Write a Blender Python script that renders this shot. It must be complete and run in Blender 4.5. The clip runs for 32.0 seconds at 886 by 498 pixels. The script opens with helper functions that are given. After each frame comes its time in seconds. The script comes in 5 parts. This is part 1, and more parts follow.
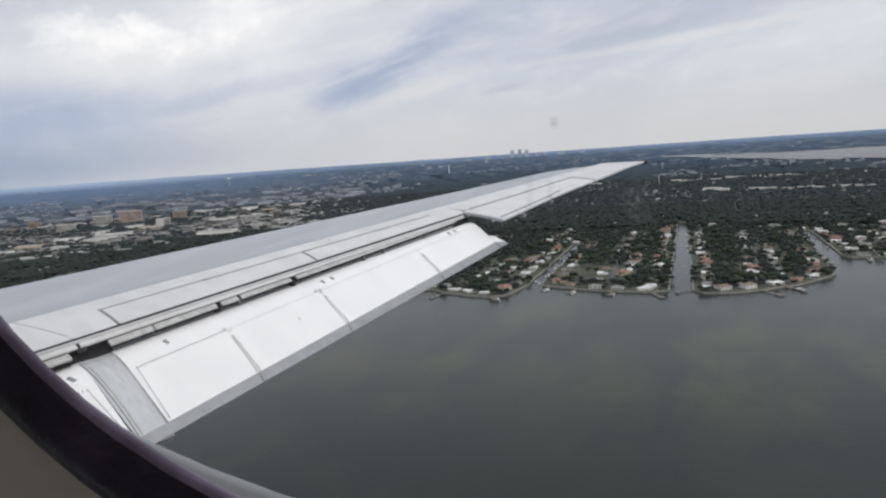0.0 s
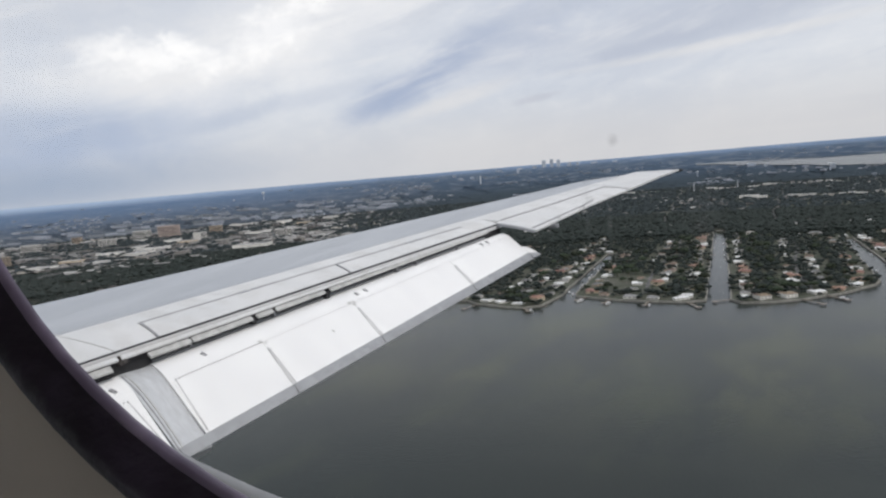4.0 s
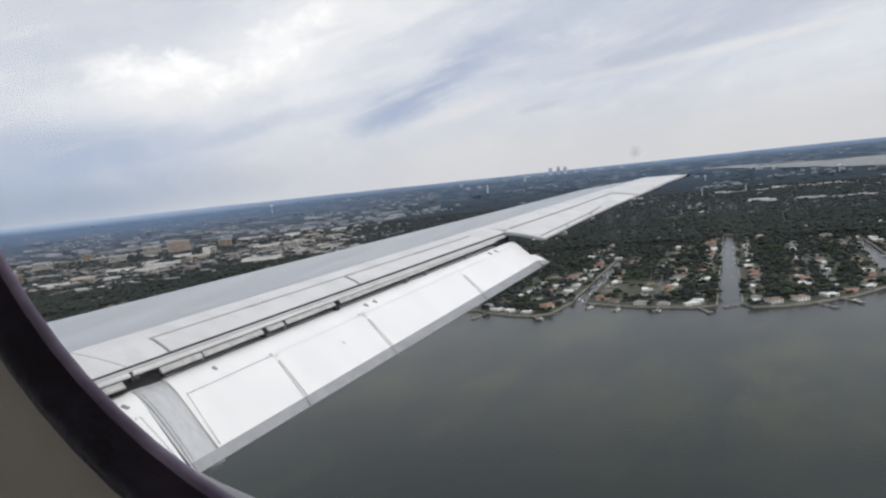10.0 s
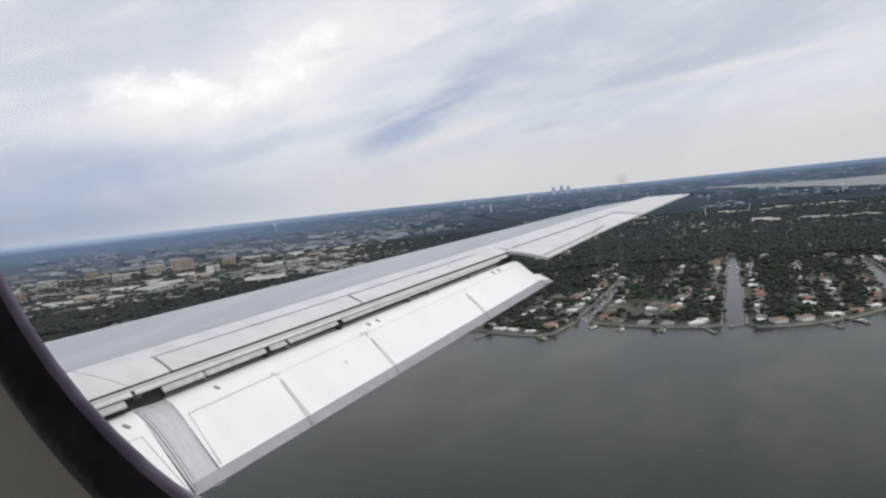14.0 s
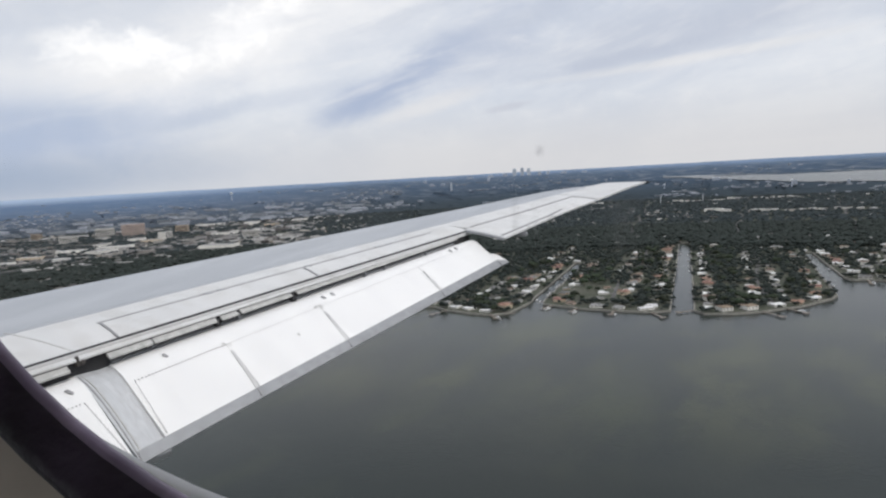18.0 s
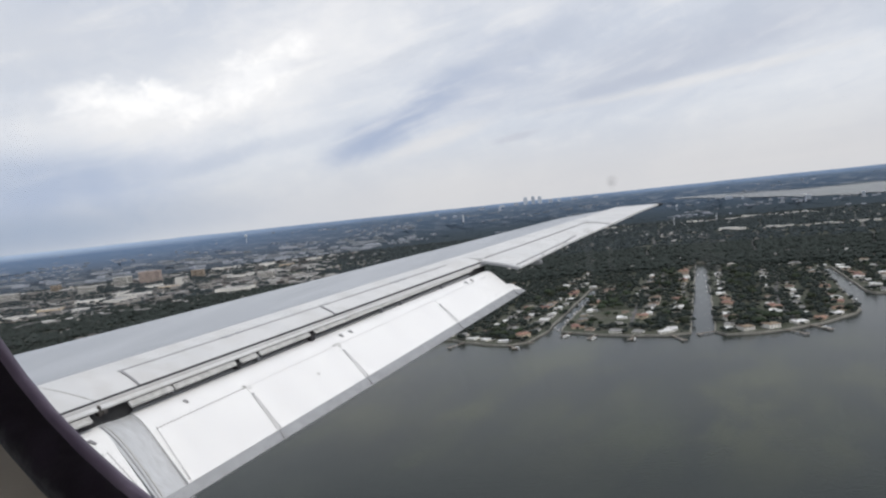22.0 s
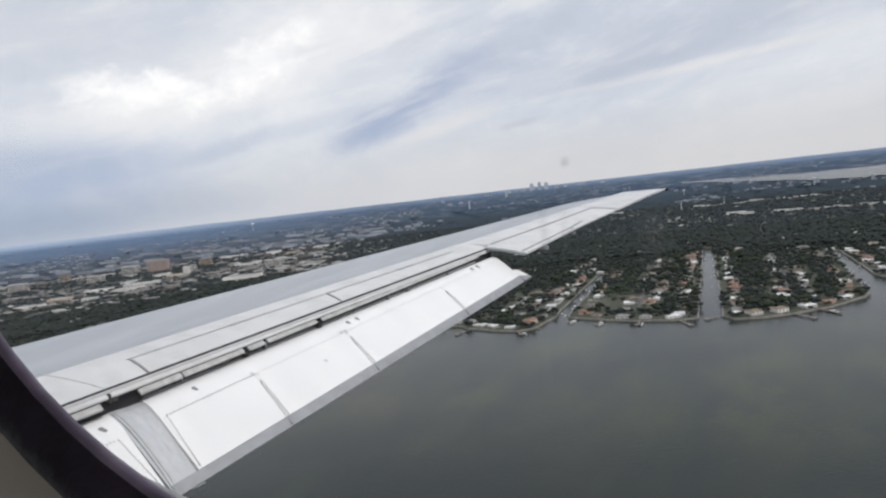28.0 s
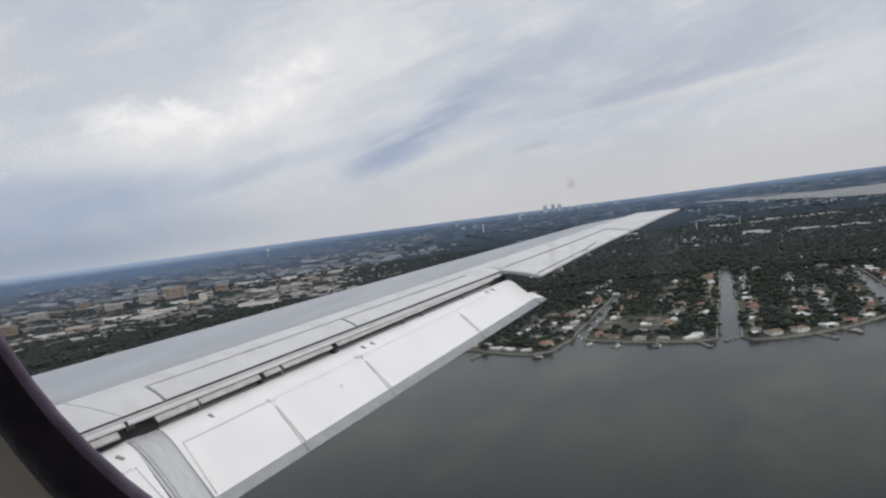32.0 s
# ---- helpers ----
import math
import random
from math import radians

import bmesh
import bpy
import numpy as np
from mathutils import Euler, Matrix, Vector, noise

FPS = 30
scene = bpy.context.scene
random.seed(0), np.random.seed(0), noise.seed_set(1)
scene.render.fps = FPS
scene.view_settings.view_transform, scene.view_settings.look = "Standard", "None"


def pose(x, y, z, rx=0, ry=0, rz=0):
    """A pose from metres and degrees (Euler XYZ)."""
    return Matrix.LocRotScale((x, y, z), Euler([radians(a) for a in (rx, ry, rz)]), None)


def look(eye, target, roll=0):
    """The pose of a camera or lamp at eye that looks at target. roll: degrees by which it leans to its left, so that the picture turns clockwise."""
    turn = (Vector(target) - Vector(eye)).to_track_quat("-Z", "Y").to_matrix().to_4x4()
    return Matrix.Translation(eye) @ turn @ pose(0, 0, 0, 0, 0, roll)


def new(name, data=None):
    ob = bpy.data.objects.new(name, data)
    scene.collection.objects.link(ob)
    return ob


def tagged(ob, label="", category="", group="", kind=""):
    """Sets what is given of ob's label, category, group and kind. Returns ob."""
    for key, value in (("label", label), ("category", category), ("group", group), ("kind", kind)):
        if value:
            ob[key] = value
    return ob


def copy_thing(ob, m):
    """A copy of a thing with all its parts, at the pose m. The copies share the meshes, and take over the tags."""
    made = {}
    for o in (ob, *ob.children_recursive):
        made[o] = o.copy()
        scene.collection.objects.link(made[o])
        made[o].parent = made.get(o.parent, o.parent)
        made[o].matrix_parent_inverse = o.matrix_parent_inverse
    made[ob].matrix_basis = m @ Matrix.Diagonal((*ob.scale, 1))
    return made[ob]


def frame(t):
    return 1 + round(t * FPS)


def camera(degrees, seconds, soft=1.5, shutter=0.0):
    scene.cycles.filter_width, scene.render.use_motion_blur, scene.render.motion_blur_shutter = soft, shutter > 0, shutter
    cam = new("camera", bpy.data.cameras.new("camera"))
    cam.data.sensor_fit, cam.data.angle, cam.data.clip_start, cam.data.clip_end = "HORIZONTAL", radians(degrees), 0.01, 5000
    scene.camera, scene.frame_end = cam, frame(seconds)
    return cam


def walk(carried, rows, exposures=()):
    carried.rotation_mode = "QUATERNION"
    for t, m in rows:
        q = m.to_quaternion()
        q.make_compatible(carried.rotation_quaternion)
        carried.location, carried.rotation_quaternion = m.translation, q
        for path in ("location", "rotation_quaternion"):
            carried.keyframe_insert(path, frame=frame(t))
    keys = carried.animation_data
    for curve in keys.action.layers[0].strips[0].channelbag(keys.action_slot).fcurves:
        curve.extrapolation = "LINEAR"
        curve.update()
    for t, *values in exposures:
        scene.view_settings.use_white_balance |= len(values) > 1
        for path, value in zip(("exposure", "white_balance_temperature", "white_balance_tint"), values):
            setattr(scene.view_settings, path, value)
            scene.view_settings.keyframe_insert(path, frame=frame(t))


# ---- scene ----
# An airliner's starboard wing seen from a cabin window, over a bay shore with canals.
# World: x aft, y outboard (starboard), z up from the water. The eye flies at ALT.
ALT = 150.0
PATH = [  # seconds, x, y, z, heading, tilt, lean
    (0.0, 0.0028, -0.0002, -0.0017, 29.78, -7.80, -3.92),
    (0.5, 0.0028, -0.0001, -0.0017, 30.34, -7.99, -4.01),
    (1.0, 0.0028, 0.0000, -0.0017, 31.09, -8.44, -4.44),
    (1.5, 0.0020, -0.0002, -0.0013, 31.40, -8.65, -4.54),
    (2.0, 0.0012, 0.0003, -0.0008, 31.81, -8.17, -4.68),
    (2.5, 0.0004, 0.0000, -0.0003, 32.15, -7.62, -4.79),
    (3.0, -0.0004, 0.0003, 0.0001, 32.48, -7.25, -4.70),
    (3.5, -0.0013, -0.0000, 0.0002, 32.47, -6.73, -4.84),
    (5.5, -0.0050, 0.0002, 0.0003, 32.49, -6.52, -4.67),
    (6.0, -0.0060, 0.0003, 0.0004, 32.48, -6.07, -5.22),
    (6.5, -0.0057, -0.0002, 0.0008, 32.51, -5.77, -5.90),
    (7.0, -0.0055, -0.0004, 0.0013, 32.59, -5.67, -5.30),
    (7.5, -0.0052, -0.0002, 0.0017, 32.63, -5.92, -5.14),
    (8.0, -0.0050, -0.0001, 0.0022, 32.73, -6.26, -5.41),
    (8.5, -0.0049, 0.0003, 0.0020, 32.90, -6.34, -5.89),
    (9.0, -0.0049, 0.0000, 0.0018, 33.00, -6.00, -5.64),
    (9.5, -0.0049, -0.0004, 0.0017, 33.07, -5.82, -5.66),
    (10.0, -0.0048, 0.0000, 0.0015, 33.11, -5.74, -5.98),
    (10.5, -0.0070, -0.0000, 0.0022, 33.18, -5.31, -6.22),
    (11.0, -0.0091, -0.0004, 0.0029, 33.22, -4.78, -6.62),
    (11.5, -0.0081, -0.0004, 0.0027, 33.33, -4.49, -6.46),
    (12.0, -0.0072, -0.0004, 0.0025, 33.46, -4.66, -6.69),
    (12.5, -0.0089, -0.0005, 0.0029, 33.54, -4.51, -6.23),
    (13.0, -0.0106, -0.0007, 0.0033, 33.61, -4.14, -6.63),
    (13.5, -0.0062, -0.0002, 0.0029, 33.36, -3.98, -6.14),
    (14.0, -0.0018, -0.0003, 0.0026, 33.22, -4.09, -5.92),
    (14.5, 0.0004, -0.0004, 0.0019, 32.98, -4.42, -5.03),
    (15.0, 0.0026, -0.0003, 0.0011, 32.27, -5.16, -3.31),
    (15.5, 0.0031, 0.0001, 0.0009, 31.71, -5.47, -2.72),
    (17.5, 0.0055, 0.0002, -0.0001, 29.88, -6.41, -3.95),
    (18.0, 0.0060, -0.0000, -0.0003, 29.80, -6.32, -3.16),
    (18.5, 0.0071, -0.0001, -0.0006, 29.73, -5.96, -3.85),
    (19.0, 0.0082, -0.0003, -0.0009, 29.64, -5.65, -4.39),
    (19.5, 0.0094, -0.0002, -0.0011, 29.85, -5.23, -4.86),
    (20.0, 0.0105, -0.0004, -0.0014, 29.95, -5.26, -4.65),
    (20.5, 0.0065, -0.0001, -0.0007, 30.00, -5.66, -4.76),
    (21.0, 0.0026, -0.0001, 0.0000, 30.22, -5.44, -5.31),
    (21.5, -0.0013, -0.0002, 0.0008, 30.51, -4.40, -5.68),
    (22.0, -0.0053, -0.0004, 0.0015, 30.79, -3.46, -5.99),
    (22.5, -0.0037, -0.0005, 0.0008, 31.03, -3.05, -6.17),
    (23.0, -0.0022, -0.0004, 0.0002, 31.28, -2.91, -6.68),
    (23.5, -0.0007, -0.0003, -0.0005, 31.51, -2.76, -6.67),
    (24.0, 0.0008, -0.0004, -0.0011, 31.61, -3.33, -6.39),
    (24.5, 0.0012, -0.0003, -0.0011, 31.56, -4.56, -5.90),
    (25.0, 0.0017, -0.0004, -0.0010, 31.49, -5.82, -5.89),
    (25.5, 0.0021, -0.0001, -0.0009, 31.48, -5.68, -5.97),
    (27.5, 0.0039, -0.0004, -0.0006, 31.52, -3.78, -6.23),
    (28.0, 0.0043, -0.0001, -0.0005, 31.47, -4.53, -6.49),
    (28.5, 0.0035, 0.0001, -0.0007, 31.51, -4.54, -6.33),
    (29.0, 0.0027, 0.0001, -0.0009, 31.74, -4.43, -6.76),
    (29.5, 0.0018, -0.0001, -0.0010, 31.66, -4.38, -7.00),
    (30.0, 0.0010, 0.0000, -0.0012, 31.69, -4.11, -7.61),
    (30.5, 0.0022, -0.0002, -0.0011, 31.93, -2.63, -7.72),
    (31.0, 0.0034, -0.0005, -0.0009, 32.17, -2.08, -7.60),
    (31.5, 0.0046, -0.0005, -0.0008, 32.32, -2.31, -7.49),
    (32.0, 0.0058, -0.0008, -0.0007, 32.44, -2.38, -7.36),
]
cam = camera(67.0, 32.0, soft=2.3)
walk(cam, [(t, pose(x, y, ALT + z, 90 + tilt, 0, head) @ pose(0, 0, 0, 0, 0, lean))
           for t, x, y, z, head, tilt, lean in PATH], exposures=[(t, stops, 6490, 11) for t, stops in
      ((0.0, -0.08), (2.0, -0.08), (6.0, 0.02), (10.0, 0.0), (15.0, 0.0), (18.0, 0.05), (21.0, 0.07), (22.5, 0.0), (26.0, 0.0), (28.5, 0.0), (30.0, 0.0), (31.0, -0.12), (32.0, -0.22))])

# ---- sky, sun ----
SUN_AZ, SUN_EL = 112.0, 50.0        # degrees from +y toward +x (aft), and above the horizon


def make_world():
    w = bpy.data.worlds.new("sky")
    w.use_nodes = True
    nt = w.node_tree
    nt.nodes.clear()
    N, Lk = nt.nodes.new, nt.links.new

    def math_node(op, a, b=None, clamp=False):
        n = N("ShaderNodeMath")
        n.operation, n.use_clamp = op, clamp
        for i, v in enumerate((a, b)):
            if v is None:
                continue
            if isinstance(v, (int, float)):
                n.inputs[i].default_value = v
            else:
                Lk(v, n.inputs[i])
        return n.outputs[0]

    def mix(fac, a, b):
        n = N("ShaderNodeMix")
        n.data_type = "RGBA"
        for s, v in ((n.inputs[0], fac), (n.inputs[6], a), (n.inputs[7], b)):
            if isinstance(v, (tuple, int, float)):
                s.default_value = (*v, 1) if isinstance(v, tuple) else v
            else:
                Lk(v, s)
        return n.outputs[2]

    def ramp(v, lo, hi):
        n = N("ShaderNodeMapRange")
        n.interpolation_type = "SMOOTHSTEP"
        n.inputs[1].default_value, n.inputs[2].default_value = lo, hi
        Lk(v, n.inputs[0])
        return n.outputs[0]

    tc = N("ShaderNodeTexCoord")
    sep = N("ShaderNodeSeparateXYZ")
    Lk(tc.outputs["Generated"], sep.inputs[0])
    dz = math_node("MAXIMUM", sep.outputs[2], 0.0)
    den = math_node("ADD", dz, 0.12)
    px, py = math_node("DIVIDE", sep.outputs[0], den), math_node("DIVIDE", sep.outputs[1], den)
    com = N("ShaderNodeCombineXYZ")
    Lk(px, com.inputs[0]), Lk(py, com.inputs[1])

    def layer(angle, sx, sy, scale, detail, dist, offset):
        m = N("ShaderNodeMapping")
        m.vector_type = "POINT"
        m.inputs["Rotation"].default_value = (0, 0, radians(angle))
        m.inputs["Scale"].default_value = (sx, sy, 1)
        m.inputs["Location"].default_value = (offset, offset * 0.7, 0)
        Lk(com.outputs[0], m.inputs[0])
        n = N("ShaderNodeTexNoise")
        n.inputs["Scale"].default_value, n.inputs["Detail"].default_value = scale, detail
        n.inputs["Distortion"].default_value = dist
        Lk(m.outputs[0], n.inputs["Vector"])
        return n.outputs["Fac"]

    az = math_node("MULTIPLY", math_node("ARCTAN2", math_node("MULTIPLY", sep.outputs[0], -1.0), sep.outputs[1]), 57.2958)
    el = math_node("MULTIPLY", math_node("ARCSINE", sep.outputs[2]), 57.2958)

    def puff(scale, detail, rough, stretch=1.0, shift=0.0):
        m = N("ShaderNodeMapping")
        m.inputs["Scale"].default_value = (1, 1, stretch)
        m.inputs["Location"].default_value = (shift, 0, 0)
        Lk(tc.outputs["Generated"], m.inputs[0])
        n = N("ShaderNodeTexNoise")
        n.inputs["Scale"].default_value, n.inputs["Detail"].default_value = scale, detail
        n.inputs["Roughness"].default_value = rough
        n.inputs["Distortion"].default_value = 0.25
        Lk(m.outputs[0], n.inputs["Vector"])
        return n.outputs["Fac"]

    soft = puff(9.0, 10, 0.6, 1.8)
    ragged = puff(26.0, 9, 0.62, 1.3, 4.0)
    wide = puff(3.2, 5, 0.5, 2.4, 2.0)

    def blob(a0, e0, rx, ry, angle, edge=0.9, noise_from=None, r_in=0.1, r_out=1.45):
        """A soft oval form in the sky: its centre and radii in degrees of azimuth and height."""
        c, s = math.cos(radians(angle)), math.sin(radians(angle))
        ux = math_node("SUBTRACT", a0, az)
        uy = math_node("SUBTRACT", el, e0)
        e = math_node("ADD", math_node("MULTIPLY", ux, c / rx), math_node("MULTIPLY", uy, s / rx))
        f = math_node("ADD", math_node("MULTIPLY", ux, -s / ry), math_node("MULTIPLY", uy, c / ry))
        r2 = math_node("SQRT", math_node("ADD", math_node("MULTIPLY", e, e), math_node("MULTIPLY", f, f)))
        r2 = math_node("ADD", r2, math_node("MULTIPLY", math_node("SUBTRACT", noise_from or soft, 0.5), edge * 2))
        return math_node("SUBTRACT", 1.0, ramp(r2, r_in, r_out), clamp=True)

    streak = layer(-14, 0.45, 1.2, 0.9, 6, 0.6, 1.7)
    sky = N("ShaderNodeTexSky")
    sky.sky_type, sky.sun_disc = "NISHITA", False
    sky.sun_elevation, sky.sun_rotation = radians(SUN_EL), radians(SUN_AZ)
    blue = N("ShaderNodeVectorMath")
    blue.operation = "SCALE"
    Lk(sky.outputs[0], blue.inputs[0])
    blue.inputs["Scale"].default_value = 0.11
    grey, white = (0.655, 0.705, 0.80), (0.795, 0.825, 0.88)
    c = mix(ramp(wide, 0.36, 0.64), grey, white)
    c = mix(math_node("MULTIPLY", ramp(streak, 0.4, 0.68), 0.30), c, (0.62, 0.67, 0.77))
    c = mix(math_node("MULTIPLY", ramp(soft, 0.45, 0.75), 0.30), c, (0.88, 0.895, 0.92))
    c = mix(0.08, c, blue.outputs[0])
    c = mix(math_node("MULTIPLY", ramp(ragged, 0.45, 0.75), 0.22), c, (0.93, 0.94, 0.95))
    # pale, slightly warm air low over the horizon
    low = math_node("SUBTRACT", 1.0, ramp(el, 0.5, 7.5), clamp=True)
    c = mix(math_node("MULTIPLY", low, 0.8), c, mix(ramp(az, 22.0, 58.0), (0.685, 0.685, 0.70), (0.635, 0.665, 0.72)))
    # the long grey-blue rift, paler rifts beside it, and the bright cloud tops
    for b, amount, tone in ((blob(57.0, 15.6, 8, 1.8, 6), 0.3, (0.72, 0.745, 0.80)),
                            (blob(10.0, 9.9, 15.0, 2.6, 7, 0.6), 0.6, (0.54, 0.585, 0.685)),
                            (blob(61.0, 4.6, 10.5, 3.6, 8, 0.7), 0.9, (0.44, 0.525, 0.69)),
                            (blob(65.0, 1.0, 17.0, 1.9, 2, 0.3), 0.8, (0.37, 0.45, 0.585)),
                            (blob(57.0, 13.6, 15.0, 2.8, -4, 0.6), 0.35, (0.74, 0.77, 0.82)),
                            (blob(42.5, 13.0, 12.0, 4.6, 20, 0.7), 0.85, (0.96, 0.965, 0.975)),
                            (blob(55.0, 9.2, 9.0, 2.4, 6, 0.7), 0.8, (0.95, 0.955, 0.965)),
                            (blob(48.0, 5.9, 4.2, 0.85, 16, 0.7, ragged, 0.2, 1.3), 0.5, (0.50, 0.57, 0.70)),
                            (blob(42.0, 6.9, 5.0, 0.7, 10, 0.7, soft, 0.2, 1.4), 0.4, (0.60, 0.655, 0.76)),
                            (blob(25.5, 10.4, 10.0, 2.5, 23, 0.7), 0.62, (0.50, 0.56, 0.69)),
                            (blob(33.6, 7.5, 7.4, 1.55, 25, 0.6, soft, 0.2, 1.4), 0.85, (0.40, 0.48, 0.65)),
                            (blob(30.0, 5.9, 5.5, 0.75, 14, 0.5, ragged, 0.3, 1.3), 0.6, (0.81, 0.81, 0.82)),
                            (blob(8.5, 8.0, 13.0, 0.42, 4, 0.5, ragged, 0.2, 1.4), 0.6, (0.82, 0.825, 0.835)),
                            (blob(23.8, 5.3, 2.0, 0.35, 8, 0.5, ragged, 0.3, 1.3), 0.55, (0.55, 0.575, 0.655)),
                            (blob(14.5, 8.5, 6.5, 0.55, 8, 0.7, ragged, 0.2, 1.4), 0.5, (0.50, 0.55, 0.665)),
                            (blob(3.0, 10.8, 8.0, 1.0, 11, 0.9), 0.32, (0.52, 0.57, 0.68)),
                            (blob(54.2, 10.5, 5.4, 1.6, -5, 1.15, ragged, 0.15, 1.3), 0.8, (1.12, 1.12, 1.12)),
                            (blob(52.0, 11.2, 2.6, 0.8, -6, 1.1, ragged, 0.3, 1.15), 0.7, (1.14, 1.14, 1.14)),
                            (blob(44.6, 12.3, 5.2, 1.7, 24, 1.2, ragged, 0.1, 1.35), 0.8, (1.12, 1.12, 1.12))):
        c = mix(math_node("MULTIPLY", b, amount), c, tone)
    # thin drawn-out veils, lighter and darker, all drawn the same way
    ca, sa = math.cos(radians(13)), math.sin(radians(13))
    along = math_node("SUBTRACT", math_node("MULTIPLY", el, sa), math_node("MULTIPLY", az, ca))
    across = math_node("ADD", math_node("MULTIPLY", el, ca), math_node("MULTIPLY", az, sa))
    veil_at = N("ShaderNodeCombineXYZ")
    Lk(math_node("MULTIPLY", along, 0.085), veil_at.inputs[0])
    Lk(math_node("MULTIPLY", across, 0.42), veil_at.inputs[1])
    veil = N("ShaderNodeTexNoise")
    veil.inputs["Scale"].default_value, veil.inputs["Detail"].default_value = 1.0, 7
    veil.inputs["Roughness"].default_value, veil.inputs["Distortion"].default_value = 0.58, 0.35
    Lk(veil_at.outputs[0], veil.inputs["Vector"])
    high = ramp(el, 2.0, 8.0)
    c = mix(math_node("MULTIPLY", math_node("MULTIPLY", ramp(veil.outputs["Fac"], 0.5, 0.72), high), 0.46), c, (0.90, 0.905, 0.92))
    dim = math_node("SUBTRACT", 1.0, ramp(veil.outputs["Fac"], 0.30, 0.5), clamp=True)
    c = mix(math_node("MULTIPLY", math_node("MULTIPLY", dim, math_node("MULTIPLY", high, math_node("SUBTRACT", 1.0, math_node("MULTIPLY", ramp(az, 28.0, 50.0), 0.7)))), 0.45), c, (0.545, 0.60, 0.705))
    bg = N("ShaderNodeBackground")
    Lk(c, bg.inputs[0])
    bg.inputs[1].default_value = 0.98
    Lk(bg.outputs[0], N("ShaderNodeOutputWorld").inputs[0])
    scene.world = w


make_world()
sun = new("sun", bpy.data.lights.new("sun", "SUN"))
sun.data.energy, sun.data.angle, sun.data.color = 1.5, radians(14), (1.0, 0.96, 0.9)
sun.matrix_world = look((0, 0, 0), (-math.sin(radians(SUN_AZ)) * math.cos(radians(SUN_EL)),
                                    -math.cos(radians(SUN_AZ)) * math.cos(radians(SUN_EL)), -math.sin(radians(SUN_EL))))
sun.location = (0, 0, 900)

# ---- materials ----


def mat(name, a, b=None, rough=0.6, metal=0.0, scale=1.0, bump=0.0, bump_scale=None, rand=0.0, island=0.0,
        detail=4.0, spec=0.5, coat=0.0, lo=0.35, hi=0.65, third=None, third_scale=0.1, third_amount=0.5, stretch=None, rough_var=0.0):
    """A painted or grown surface: two tones in noise at one scale, a third at another, relief, and change from piece to piece."""
    m = bpy.data.materials.new(name)
    m.use_nodes = True
    nt = m.node_tree
    N, Lk = nt.nodes.new, nt.links.new
    bsdf = nt.nodes["Principled BSDF"]
    bsdf.inputs["Roughness"].default_value, bsdf.inputs["Metallic"].default_value = rough, metal
    bsdf.inputs["Specular IOR Level"].default_value = spec
    bsdf.inputs["Coat Weight"].default_value = coat
    tc = N("ShaderNodeTexCoord")
    vec = tc.outputs["Object"]
    if stretch:
        mp = N("ShaderNodeMapping")
        mp.inputs["Scale"].default_value = stretch
        Lk(vec, mp.inputs[0])
        vec = mp.outputs[0]

    def tex(s, d=detail):
        n = N("ShaderNodeTexNoise")
        n.inputs["Scale"].default_value, n.inputs["Detail"].default_value = s, d
        Lk(vec, n.inputs["Vector"])
        return n.outputs["Fac"]

    def rng(v, l, h, t0=0.0, t1=1.0):
        n = N("ShaderNodeMapRange")
        for i, x in enumerate((l, h, t0, t1)):
            n.inputs[i + 1].default_value = x
        Lk(v, n.inputs[0])
        return n.outputs[0]

    def mix(fac, x, y, blend="MIX"):
        n = N("ShaderNodeMix")
        n.data_type, n.blend_type = "RGBA", blend
        for s, v in ((n.inputs[0], fac), (n.inputs[6], x), (n.inputs[7], y)):
            if isinstance(v, (tuple, int, float)):
                s.default_value = (*v, 1) if isinstance(v, tuple) else v
            else:
                Lk(v, s)
        return n.outputs[2]

    b = b or tuple(0.85 * v for v in a)
    base = tex(scale)
    col = mix(rng(base, lo, hi), a, b)
    if third:
        n = N("ShaderNodeMath")
        n.operation = "MULTIPLY"
        Lk(rng(tex(third_scale, 6), 0.48, 0.6), n.inputs[0])
        n.inputs[1].default_value = third_amount
        col = mix(n.outputs[0], col, third)
    if rand or island:
        if rand:
            src = N("ShaderNodeObjectInfo").outputs["Random"]
        else:
            src = N("ShaderNodeNewGeometry").outputs["Random Per Island"]
        amount = rand or island
        hsv = N("ShaderNodeHueSaturation")
        Lk(rng(src, 0, 1, 1 - amount, 1 + amount), hsv.inputs["Value"])
        Lk(rng(src, 0, 1, 0.5 - 0.05 * amount, 0.5 + 0.05 * amount), hsv.inputs["Hue"])
        Lk(col, hsv.inputs["Color"])
        col = hsv.outputs[0]
    Lk(col, bsdf.inputs["Base Color"])
    if rough_var:
        Lk(rng(tex(scale * 2.3), 0.3, 0.7, rough - rough_var, rough + rough_var), bsdf.inputs["Roughness"])
    if bump:
        n = N("ShaderNodeBump")
        n.inputs["Strength"].default_value = bump
        n.inputs["Distance"].default_value = 0.5 / (bump_scale or scale)
        Lk(tex(bump_scale or scale * 3, 6), n.inputs["Height"])
        Lk(n.outputs[0], bsdf.inputs["Normal"])
    return m


